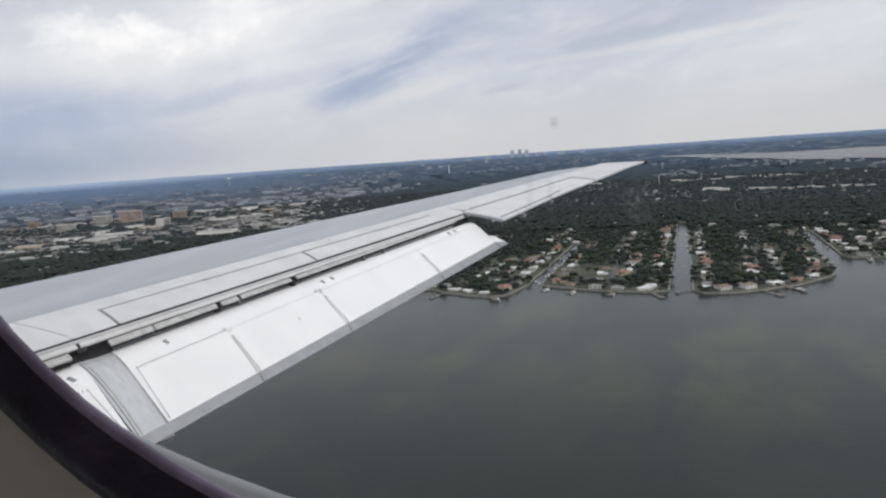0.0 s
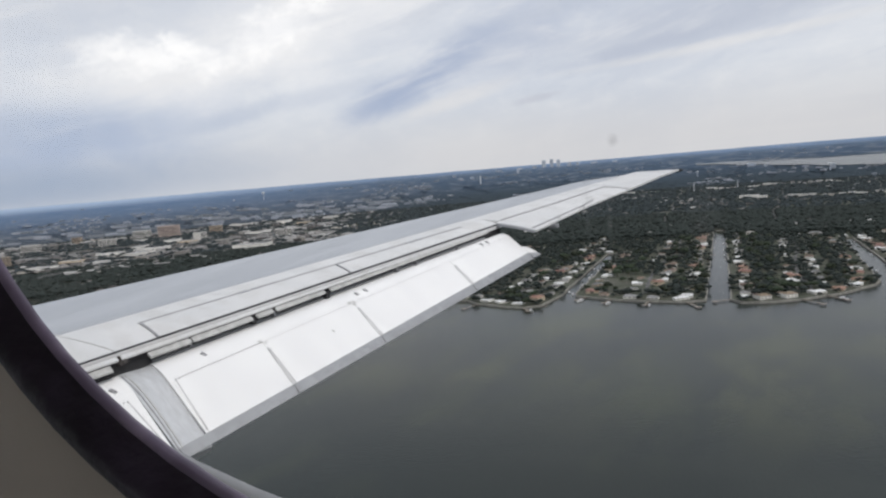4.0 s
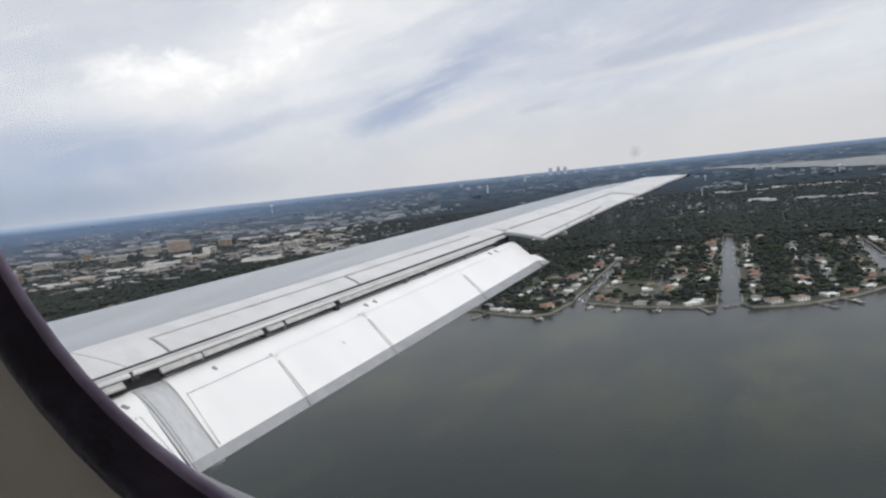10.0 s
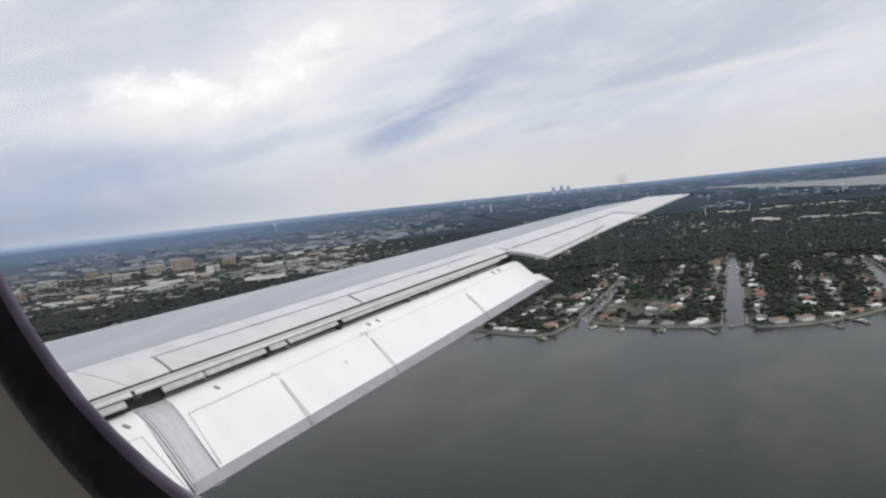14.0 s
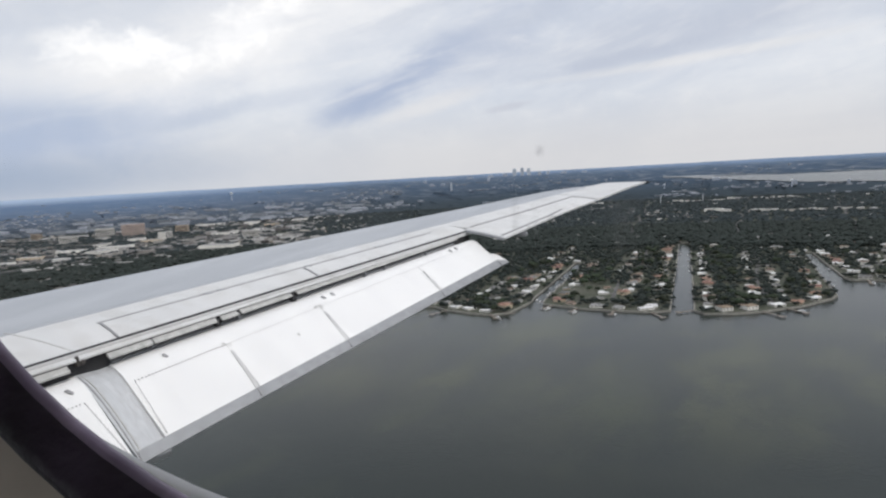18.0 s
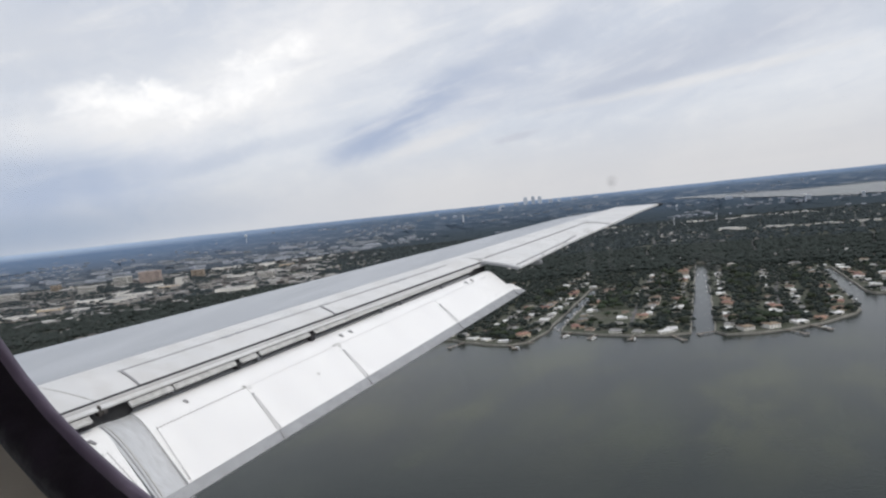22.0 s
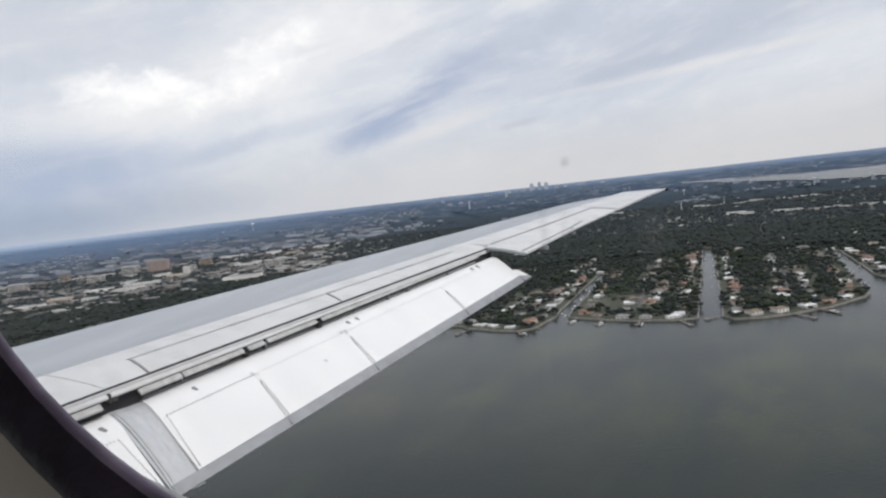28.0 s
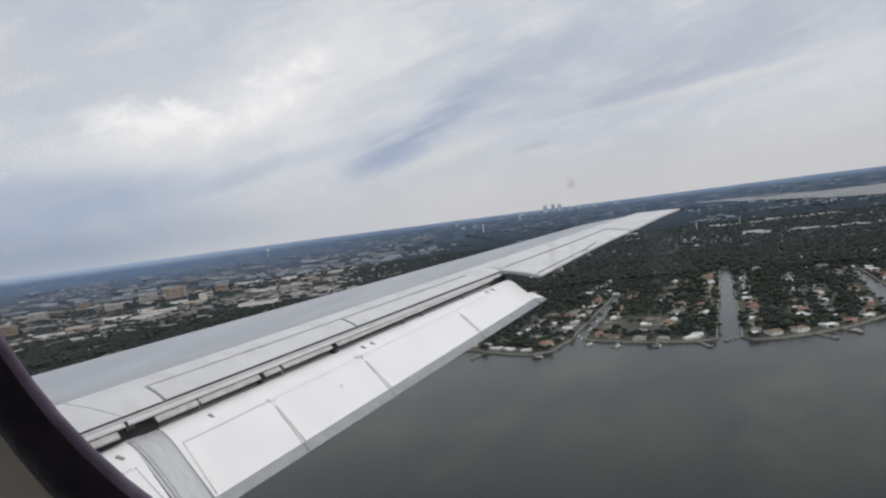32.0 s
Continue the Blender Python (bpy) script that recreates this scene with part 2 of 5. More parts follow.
M = {
    "wing_grey": mat("wing_grey", (0.42, 0.44, 0.47), (0.38, 0.40, 0.43), 0.42, 0.15, 1.3, stretch=(1.0, 0.25, 1), third=(0.35, 0.37, 0.40), third_scale=2.5, third_amount=0.35, rough_var=0.08),
    "wing_white": mat("wing_white", (0.66, 0.66, 0.66), (0.60, 0.605, 0.61), 0.5, 0.0, 2.0, stretch=(0.6, 1.4, 1), third=(0.50, 0.49, 0.475), third_scale=3.2, third_amount=0.38, rough_var=0.08, spec=0.4),
    "flap_white": mat("flap_white", (0.86, 0.86, 0.86), (0.81, 0.81, 0.815), 0.6, 0.0, 2.2, stretch=(0.5, 2.0, 1), third=(0.74, 0.73, 0.71), third_scale=9, third_amount=0.14, rough_var=0.06, spec=0.3),
    "flap_grey": mat("flap_grey", (0.36, 0.37, 0.39), (0.31, 0.32, 0.335), 0.5, 0.1, 5.0, third=(0.25, 0.25, 0.26), third_scale=14, third_amount=0.35),
    "dark_parts_and_shade": mat("dark_parts_and_shade", (0.025, 0.025, 0.028), None, 0.7, 0.0, 8.0),
    "groove": mat("groove", (0.24, 0.24, 0.25), (0.32, 0.32, 0.33), 0.7, 0.0, 12.0),
    "sealant": mat("sealant", (0.42, 0.42, 0.41), (0.58, 0.58, 0.57), 0.7, 0.0, 14.0, bump=0.3, bump_scale=40),
    "metal": mat("metal", (0.38, 0.39, 0.41), None, 0.4, 0.8, 9.0),
    "bracket": mat("bracket", (0.06, 0.053, 0.05), (0.11, 0.10, 0.095), 0.6, 0.2, 30.0),
    "rivet": mat("rivet", (0.30, 0.295, 0.30), None, 0.6, 0.1, 20.0),
    "cabin": mat("cabin", (0.62, 0.545, 0.46), (0.57, 0.50, 0.42), 0.75, 0.0, 9.0, bump=0.15, bump_scale=900),
    "window_rubber": mat("window_rubber", (0.010, 0.006, 0.011), (0.022, 0.013, 0.024), 0.36, 0.0, 20.0, third=(0.035, 0.024, 0.04), third_scale=45, third_amount=0.5, bump=0.25, bump_scale=120, spec=0.4, coat=0.1),
    "fuselage": mat("fuselage", (0.72, 0.72, 0.71), None, 0.5, 0.0, 2.0),
    "grass": mat("grass", (0.042, 0.052, 0.032), (0.066, 0.070, 0.048), 0.95, 0.0, 0.02, third=(0.10, 0.094, 0.078), third_scale=0.045, third_amount=0.5, bump=0.4, bump_scale=0.2),
    "seawall": mat("seawall", (0.30, 0.29, 0.26), (0.20, 0.19, 0.17), 0.9, 0.0, 0.3),
    "asphalt": mat("asphalt", (0.075, 0.075, 0.077), (0.10, 0.098, 0.096), 0.9, 0.0, 0.08, third=(0.13, 0.125, 0.12), third_scale=0.02, third_amount=0.6),
    "concrete": mat("concrete", (0.30, 0.29, 0.275), (0.22, 0.215, 0.205), 0.9, 0.0, 0.05, third=(0.2, 0.2, 0.2), third_scale=0.02, third_amount=0.5),
    "leaf": mat("leaf", (0.020, 0.027, 0.024), (0.035, 0.043, 0.039), 0.85, 0.0, 0.35, island=0.28, spec=0.15, bump=0.8, bump_scale=0.9),
    "leaf_near": mat("leaf_near", (0.021, 0.030, 0.019), (0.040, 0.050, 0.030), 0.8, 0.0, 0.5, rand=0.4, spec=0.15, bump=0.8, bump_scale=1.2),
    "bark": mat("bark", (0.12, 0.095, 0.07), (0.17, 0.14, 0.11), 0.9, 0.0, 2.0),
    "stucco_white": mat("stucco_white", (0.72, 0.70, 0.66), (0.64, 0.62, 0.57), 0.85, 0.0, 0.4, rand=0.15),
    "stucco_beige": mat("stucco_beige", (0.52, 0.43, 0.32), (0.46, 0.38, 0.29), 0.85, 0.0, 0.4, rand=0.2),
    "stucco_pink": mat("stucco_pink", (0.66, 0.54, 0.47), (0.60, 0.49, 0.43), 0.85, 0.0, 0.4, rand=0.15),
    "tile_red": mat("tile_red", (0.26, 0.145, 0.11), (0.20, 0.118, 0.094), 0.85, 0.0, 0.6, rand=0.3, bump=0.4, bump_scale=3),
    "tile_brown": mat("tile_brown", (0.20, 0.145, 0.105), (0.15, 0.115, 0.09), 0.85, 0.0, 0.6, rand=0.3, bump=0.4, bump_scale=3),
    "shingle_grey": mat("shingle_grey", (0.24, 0.235, 0.23), (0.17, 0.17, 0.17), 0.9, 0.0, 0.6, rand=0.3, bump=0.4, bump_scale=3),
    "roof_white": mat("roof_white", (0.70, 0.70, 0.69), (0.58, 0.58, 0.57), 0.7, 0.0, 0.15, rand=0.12, third=(0.42, 0.42, 0.41), third_scale=0.09, third_amount=0.4),
    "roof_shed": mat("roof_shed", (0.44, 0.43, 0.42), (0.34, 0.335, 0.33), 0.8, 0.0, 0.06, rand=0.3, third=(0.24, 0.235, 0.23), third_scale=0.05, third_amount=0.5),
    "glass_dark": mat("glass_dark", (0.03, 0.035, 0.042), None, 0.12, 0.0, 0.5),
    "timber": mat("timber", (0.27, 0.235, 0.195), (0.2, 0.175, 0.15), 0.9, 0.0, 1.0),
    "boat_white": mat("boat_white", (0.8, 0.8, 0.8), None, 0.3, 0.0, 0.5),
    "pool_water": mat("pool_water", (0.08, 0.34, 0.42), None, 0.1, 0.0, 0.6),
    "sand": mat("sand", (0.36, 0.32, 0.25), None, 0.95, 0.0, 0.1),
    "roof_mix": mat("roof_mix", (0.20, 0.185, 0.175), (0.15, 0.145, 0.14), 0.85, 0.0, 0.02, island=0.75),
    "roof_pale": mat("roof_pale", (0.38, 0.37, 0.36), (0.28, 0.275, 0.27), 0.85, 0.0, 0.02, island=0.55),
    "wall_mix": mat("wall_mix", (0.46, 0.42, 0.37), None, 0.85, 0.0, 0.02, island=0.4),
    "far_land": mat("far_land", (0.054, 0.077, 0.108), (0.072, 0.096, 0.128), 0.95, 0.0, 0.006, third=(0.088, 0.11, 0.14), third_scale=0.013, third_amount=0.5, stretch=(1, 1, 3), spec=0.1),
    "far_leaf": mat("far_leaf", (0.058, 0.080, 0.108), (0.070, 0.094, 0.124), 0.95, 0.0, 0.02, island=0.10, spec=0.1),
    "channel_grey": mat("channel_grey", (0.58, 0.595, 0.615), (0.52, 0.535, 0.555), 0.55, 0.1, 4.0, third=(0.42, 0.42, 0.43), third_scale=11, third_amount=0.3, stretch=(1, 3, 1)),
    "urban": mat("urban", (0.13, 0.125, 0.115), (0.085, 0.09, 0.08), 0.95, 0.0, 0.01, third=(0.19, 0.175, 0.155), third_scale=0.022, third_amount=0.6),
    # far roofs with bluish air haze mixed into their base colour
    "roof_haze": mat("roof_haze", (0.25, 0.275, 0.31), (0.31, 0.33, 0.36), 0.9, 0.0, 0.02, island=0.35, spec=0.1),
    # far crowns: leaf green shifted toward blue to paint in haze
    "leaf_far_haze": mat("leaf_far_haze", (0.030, 0.039, 0.042), (0.044, 0.054, 0.056), 0.9, 0.0, 0.1, island=0.3, spec=0.1),
    # plum tones of the highlight painted along the window frame
    "highlight_plum": mat("highlight_plum", (0.20, 0.155, 0.225), (0.30, 0.24, 0.32), 0.35, 0.0, 60.0, third=(0.08, 0.06, 0.09), third_scale=25, third_amount=0.6),
    "far_ridge": mat("far_ridge", (0.080, 0.114, 0.162), (0.098, 0.132, 0.182), 0.95, 0.0, 0.004, third=(0.12, 0.15, 0.195), third_scale=0.012, third_amount=0.5, stretch=(1, 1, 4), spec=0.1),
    "tank_white": mat("tank_white", (0.62, 0.64, 0.66), None, 0.6, 0.0, 0.03),
    # skyline tones paled and blued: haze painted into the base colour
    "tower": mat("tower", (0.40, 0.44, 0.50), (0.35, 0.39, 0.45), 0.6, 0.0, 0.03, rand=0.2),
    "tower_pale_haze": mat("tower_pale_haze", (0.52, 0.56, 0.61), None, 0.6, 0.0, 0.03),
}


def water_material():
    m = bpy.data.materials.new("bay_water")
    m.use_nodes = True
    nt = m.node_tree
    N, Lk = nt.nodes.new, nt.links.new
    bsdf = nt.nodes["Principled BSDF"]
    bsdf.inputs["Roughness"].default_value = 0.18
    bsdf.inputs["Specular IOR Level"].default_value = 0.22
    bsdf.inputs["IOR"].default_value = 1.33
    tc = N("ShaderNodeTexCoord")

    def tex(s, d, stretch=(1, 1, 1), turn=0.0):
        mp = N("ShaderNodeMapping")
        mp.inputs["Scale"].default_value = stretch
        mp.inputs["Rotation"].default_value = (0, 0, turn)
        Lk(tc.outputs["Object"], mp.inputs[0])
        n = N("ShaderNodeTexNoise")
        n.inputs["Scale"].default_value, n.inputs["Detail"].default_value = s, d
        Lk(mp.outputs[0], n.inputs["Vector"])
        return n.outputs["Fac"]

    def rng(v, l, h):
        n = N("ShaderNodeMapRange")
        n.interpolation_type = "SMOOTHSTEP"
        n.inputs[1].default_value, n.inputs[2].default_value = l, h
        Lk(v, n.inputs[0])
        return n.outputs[0]

    def mix(fac, x, y):
        n = N("ShaderNodeMix")
        n.data_type = "RGBA"
        for s, v in ((n.inputs[0], fac), (n.inputs[6], x), (n.inputs[7], y)):
            if isinstance(v, tuple):
                s.default_value = (*v, 1)
            else:
                Lk(v, s)
        return n.outputs[2]

    c = mix(rng(tex(0.006, 4), 0.4, 0.65), (0.020, 0.026, 0.024), (0.029, 0.035, 0.031))
    # shoals: a belt of shallows off the shore
    sep = N("ShaderNodeSeparateXYZ")
    Lk(tc.outputs["Object"], sep.inputs[0])
    near_edge, far_edge, both, shallow = rng(sep.outputs[1], 300, 460), rng(sep.outputs[1], 740, 600), N("ShaderNodeMath"), N("ShaderNodeMath")
    both.operation = shallow.operation = "MULTIPLY"
    Lk(near_edge, both.inputs[0]), Lk(far_edge, both.inputs[1])
    Lk(both.outputs[0], shallow.inputs[0]), Lk(rng(tex(0.008, 6, (1.9, 0.9, 1), 0.2), 0.44, 0.66), shallow.inputs[1])
    c = mix(shallow.outputs[0], c, (0.052, 0.058, 0.034))
    c = mix(rng(tex(0.0075, 6, (1.7, 0.8, 1), 0.4), 0.48, 0.78), c, (0.042, 0.050, 0.031))
    Lk(c, bsdf.inputs["Base Color"])
    b = N("ShaderNodeBump")
    b.inputs["Strength"].default_value, b.inputs["Distance"].default_value = 0.25, 0.5
    Lk(tex(0.55, 5, (1, 0.6, 1), 0.3), b.inputs["Height"])
    Lk(b.outputs[0], bsdf.inputs["Normal"])
    return m


M["water"] = water_material()


def hazed_distance_material():
    """Woods and towns toward the horizon: painted haze, bluer and paler farther off, with pale built-up patches."""
    m = bpy.data.materials.new("hazed_distance")
    m.use_nodes = True
    nt = m.node_tree
    N, Lk = nt.nodes.new, nt.links.new
    bsdf = nt.nodes["Principled BSDF"]
    bsdf.inputs["Roughness"].default_value = 0.95
    bsdf.inputs["Specular IOR Level"].default_value = 0.1
    geo = N("ShaderNodeNewGeometry")
    flat = N("ShaderNodeVectorMath")
    flat.operation = "MULTIPLY"
    Lk(geo.outputs["Position"], flat.inputs[0])
    flat.inputs[1].default_value = (1, 1, 0)
    far = N("ShaderNodeVectorMath")
    far.operation = "LENGTH"
    Lk(flat.outputs[0], far.inputs[0])
    sep = N("ShaderNodeSeparateXYZ")
    Lk(geo.outputs["Position"], sep.inputs[0])
    bear = N("ShaderNodeMath")
    bear.operation = "ARCTAN2"
    neg = N("ShaderNodeMath")
    neg.operation, neg.inputs[1].default_value = "MULTIPLY", -1.0
    Lk(sep.outputs[0], neg.inputs[0])
    Lk(neg.outputs[0], bear.inputs[0]), Lk(sep.outputs[1], bear.inputs[1])
    at_polar = N("ShaderNodeCombineXYZ")
    Lk(bear.outputs[0], at_polar.inputs[0]), Lk(far.outputs["Value"], at_polar.inputs[1])

    def tex(sx, sy, detail, shift):
        mp = N("ShaderNodeMapping")
        mp.inputs["Scale"].default_value, mp.inputs["Location"].default_value = (sx, sy, 1), (shift, shift, 0)
        Lk(at_polar.outputs[0], mp.inputs[0])
        n = N("ShaderNodeTexNoise")
        n.inputs["Scale"].default_value, n.inputs["Detail"].default_value = 1.0, detail
        n.inputs["Roughness"].default_value = 0.62
        Lk(mp.outputs[0], n.inputs["Vector"])
        return n.outputs["Fac"]

    def rng(v, l, h, a=0.0, b=1.0):
        n = N("ShaderNodeMapRange")
        n.interpolation_type = "SMOOTHSTEP"
        for i, x in enumerate((l, h, a, b)):
            n.inputs[i + 1].default_value = x
        Lk(v, n.inputs[0])
        return n.outputs[0]

    def times(a, b):
        n = N("ShaderNodeMath")
        n.operation = "MULTIPLY"
        for i, v in enumerate((a, b)):
            if isinstance(v, float):
                n.inputs[i].default_value = v
            else:
                Lk(v, n.inputs[i])
        return n.outputs[0]

    def mix(fac, x, y):
        n = N("ShaderNodeMix")
        n.data_type = "RGBA"
        for s, v in ((n.inputs[0], fac), (n.inputs[6], x), (n.inputs[7], y)):
            if isinstance(v, tuple):
                s.default_value = (*v, 1)
            else:
                Lk(v, s)
        return n.outputs[2]

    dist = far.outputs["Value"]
    # air haze painted into the base colour, stronger with radius
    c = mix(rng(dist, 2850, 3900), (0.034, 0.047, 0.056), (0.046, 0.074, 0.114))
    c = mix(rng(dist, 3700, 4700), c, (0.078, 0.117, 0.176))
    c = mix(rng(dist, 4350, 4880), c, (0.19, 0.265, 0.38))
    c = mix(times(rng(tex(26, 0.010, 6, 3.0), 0.48, 0.66), 0.45), c, (0.028, 0.044, 0.062))
    # built-up country: along two belts, and over the town side
    belt = times(rng(dist, 3150, 3700), rng(dist, 4400, 4800, 1.0, 0.0))
    c = mix(times(times(rng(tex(42, 0.0125, 8, 11.0), 0.50, 0.64), belt), 0.72), c, (0.20, 0.22, 0.25))
    town = times(rng(bear.outputs[0], 0.5, 0.85), rng(dist, 3700, 4500, 1.0, 0.0))
    c = mix(times(town, 0.45), c, (0.095, 0.115, 0.15))
    c = mix(times(times(rng(tex(38, 0.012, 7, 21.0), 0.51, 0.64), town), 0.55), c, (0.23, 0.235, 0.25))
    # thicker painted haze over the town side
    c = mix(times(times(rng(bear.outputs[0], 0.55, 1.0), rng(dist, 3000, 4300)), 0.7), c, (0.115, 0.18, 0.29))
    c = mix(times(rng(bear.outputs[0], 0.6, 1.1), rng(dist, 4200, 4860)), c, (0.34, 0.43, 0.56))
    Lk(c, bsdf.inputs["Base Color"])
    return m


M["hazed_distance"] = hazed_distance_material()

# ---- building helpers ----


def mesh_of(name, verts, faces, material, smooth=False):
    me = bpy.data.meshes.new(name)
    me.from_pydata([tuple(v) for v in verts], [], faces)
    if material:
        me.materials.append(material)
    if smooth:
        me.polygons.foreach_set("use_smooth", [True] * len(me.polygons))
    me.update()
    return me


def part(name, bm, material, parent=None, label="", smooth=False):
    """Link a bmesh or a mesh as one object under a thing."""
    if isinstance(bm, bmesh.types.BMesh):
        me = bpy.data.meshes.new(name)
        bm.to_mesh(me)
        bm.free()
        if material:
            me.materials.append(material)
        if smooth:
            me.polygons.foreach_set("use_smooth", [True] * len(me.polygons))
    else:
        me = bm
    ob = new(name, me)
    if parent:
        ob.parent = parent
    if label:
        ob["label"] = label
    return ob


def box(bm, lo, hi):
    v = [bm.verts.new((x, y, z)) for x in (lo[0], hi[0]) for y in (lo[1], hi[1]) for z in (lo[2], hi[2])]
    for f in ((0, 1, 3, 2), (4, 6, 7, 5), (0, 4, 5, 1), (2, 3, 7, 6), (0, 2, 6, 4), (1, 5, 7, 3)):
        bm.faces.new([v[i] for i in f])


def boxes(*pairs, bevel=0.0):
    bm = bmesh.new()
    for lo, hi in pairs:
        box(bm, lo, hi)
    if bevel:
        bmesh.ops.bevel(bm, geom=bm.edges[:], offset=bevel, segments=2, affect="EDGES")
    return bm


def many(name, tv, tf, place, material, smooth=False):
    """Many copies of a small template joined into one mesh; place rows: x, y, z, sx, sy, sz, turn."""
    tv, place = np.asarray(tv, float), np.asarray(place, float)
    n, k = len(place), len(tv)
    ca, sa = np.cos(place[:, 6])[:, None], np.sin(place[:, 6])[:, None]
    vx, vy, vz = (tv[None, :, i] * place[:, 3 + i, None] for i in range(3))
    out = np.stack([vx * ca - vy * sa + place[:, 0, None], vx * sa + vy * ca + place[:, 1, None], vz + place[:, 2, None]], 2).reshape(-1, 3)
    me = bpy.data.meshes.new(name)
    sizes = np.array([len(f) for f in tf])
    flat = np.concatenate([np.array(f) for f in tf])
    loops = (flat[None, :] + (np.arange(n) * k)[:, None]).ravel()
    starts = np.concatenate([[0], np.cumsum(np.tile(sizes, n))[:-1]])
    me.vertices.add(n * k), me.loops.add(len(loops)), me.polygons.add(len(starts))
    me.vertices.foreach_set("co", out.ravel())
    me.loops.foreach_set("vertex_index", loops.astype(np.int32))
    me.polygons.foreach_set("loop_start", starts.astype(np.int32))
    me.polygons.foreach_set("use_smooth", np.full(len(starts), smooth))
    me.update(calc_edges=True)
    me.materials.append(material)
    return new(name, me)

# ---- the airplane ----
airplane = tagged(new("airplane"), "jet airliner with silver-grey wing and white flaps lowered for landing", "airplane")
airplane.location = (0, 0, ALT)


def loft(rows, closed=False):
    bm = bmesh.new()
    grid = [[bm.verts.new(p) for p in r] for r in rows]
    for a, b in zip(grid, grid[1:]):
        for i in range(len(a) - (0 if closed else 1)):
            j = (i + 1) % len(a)
            bm.faces.new((a[i], a[j], b[j], b[i]))
    return bm


def ends(bm, rows_count, cols):
    """Close both ends of a closed loft."""
    bm.verts.ensure_lookup_table()
    bm.faces.new([bm.verts[i] for i in range(cols)][::-1])
    bm.faces.new([bm.verts[(rows_count - 1) * cols + i] for i in range(cols)])
    bmesh.ops.recalc_face_normals(bm, faces=bm.faces[:])


def crest_x(y):
    return float(np.interp(y, [0, 13.0, 13.4, 13.7], [-9.55, -4.16, -3.86, -3.3]))


def crest_z(y):
    return -1.55 + 0.0875 * y


def shroud_x(y):
    return -5.69 + 0.191 * (y - 3.35)


def tail_x(y):
    return float(np.interp(y, [8.7, 10.5, 11.7, 12.45, 13.2, 13.7], [-4.01, -3.85, -3.6, -3.34, -3.19, -3.06]))


def band_x(y):
    return -6.62 + 0.257 * (y - 3.32)


def top_in(x, y):
    c = max(0.0, (x - crest_x(y)) / (shroud_x(y) - crest_x(y)))
    return crest_z(y) - (0.13 - 0.0036 * (y - 3.35)) * c ** 5


def top_out(x, y):
    c = max(0.0, (x - crest_x(y)) / (tail_x(y) - crest_x(y)))
    return crest_z(y) - float(np.interp(y, [8.7, 10.5, 11.87, 12.6, 13.7], [0.18, 0.145, 0.085, 0.02, 0.0])) * c ** 3


SPLIT = 8.93
thick = lambda y: float(np.interp(y, [0, 9, 13.7], [0.62, 0.26, 0.05]))


def nose_points(y, n=7):
    """From under the leading edge up to the crest."""
    ch = float(np.interp(y, [0, 13.0, 13.7], [1.9, 0.75, 0.15]))
    th = thick(y)
    return [(crest_x(y) - ch * math.cos(a), crest_z(y) - th * 0.55 + th * 0.55 * math.sin(a))
            for a in np.linspace(-0.9, math.pi / 2, n)]


def front_rows(ys, top, rear):
    rows = []
    for y in ys:
        pts = [(x, y, z) for x, z in nose_points(y)]
        x0, x1 = crest_x(y), rear(y)
        for k in range(1, 9):
            x = x0 + (x1 - x0) * k / 8
            pts.append((x, y, top(x, y)))
        th = thick(y)
        pts.append((x1, y, top(x1, y) - 0.02))
        pts.append((x1 - 0.05, y, crest_z(y) - th * 0.9))
        pts.append((x0, y, crest_z(y) - th))
        rows.append(pts)
    return rows


# one grey skin from root to tip, pale rear skins behind it
ys_in = list(np.linspace(0.2, SPLIT, 12))
ys_out = [SPLIT, 9.6, 10.5, 11.2, 11.7, 12.1, 12.45, 12.9, 13.2, 13.45, 13.6, 13.7]
mid_out = lambda y: min(band_x(y), crest_x(y) + 0.72 * (tail_x(y) - crest_x(y)))
top_any = lambda x, y: top_in(x, y) if y < SPLIT else top_out(x, y)
rows = front_rows(ys_in + ys_out[1:], top_any, lambda y: band_x(y) if y < 10 else mid_out(y))
bm = loft(rows, True)
ends(bm, len(rows), len(rows[0]))
wing = part("wing", bm, M["wing_grey"], airplane, "silver-grey painted wing skin", smooth=True)


def skin_rows(ys, xa, xb, top, n=6, lift=0.0, under=0.03):
    rows = []
    for y in ys:
        x0, x1 = xa(y), xb(y)
        up = [(x0 + (x1 - x0) * k / n, y, top(x0 + (x1 - x0) * k / n, y) + lift) for k in range(n + 1)]
        rows.append(up + [(x, yy, z - under) for x, yy, z in reversed(up)])
    return rows


def slab(name, ys, xa, xb, top, material, parent, n=6, lift=0.0, under=0.03, label=""):
    rows = skin_rows(ys, xa, xb, top, n, lift, under)
    bm = loft(rows, True)
    ends(bm, len(rows), len(rows[0]))
    return part(name, bm, material, parent, label)


rear = slab("rear_skin", list(np.linspace(0.2, SPLIT, 14)), lambda y: band_x(y) + 0.002, shroud_x, top_in, M["wing_white"], wing, 8, 0.003, label="pale grey rear wing skin")
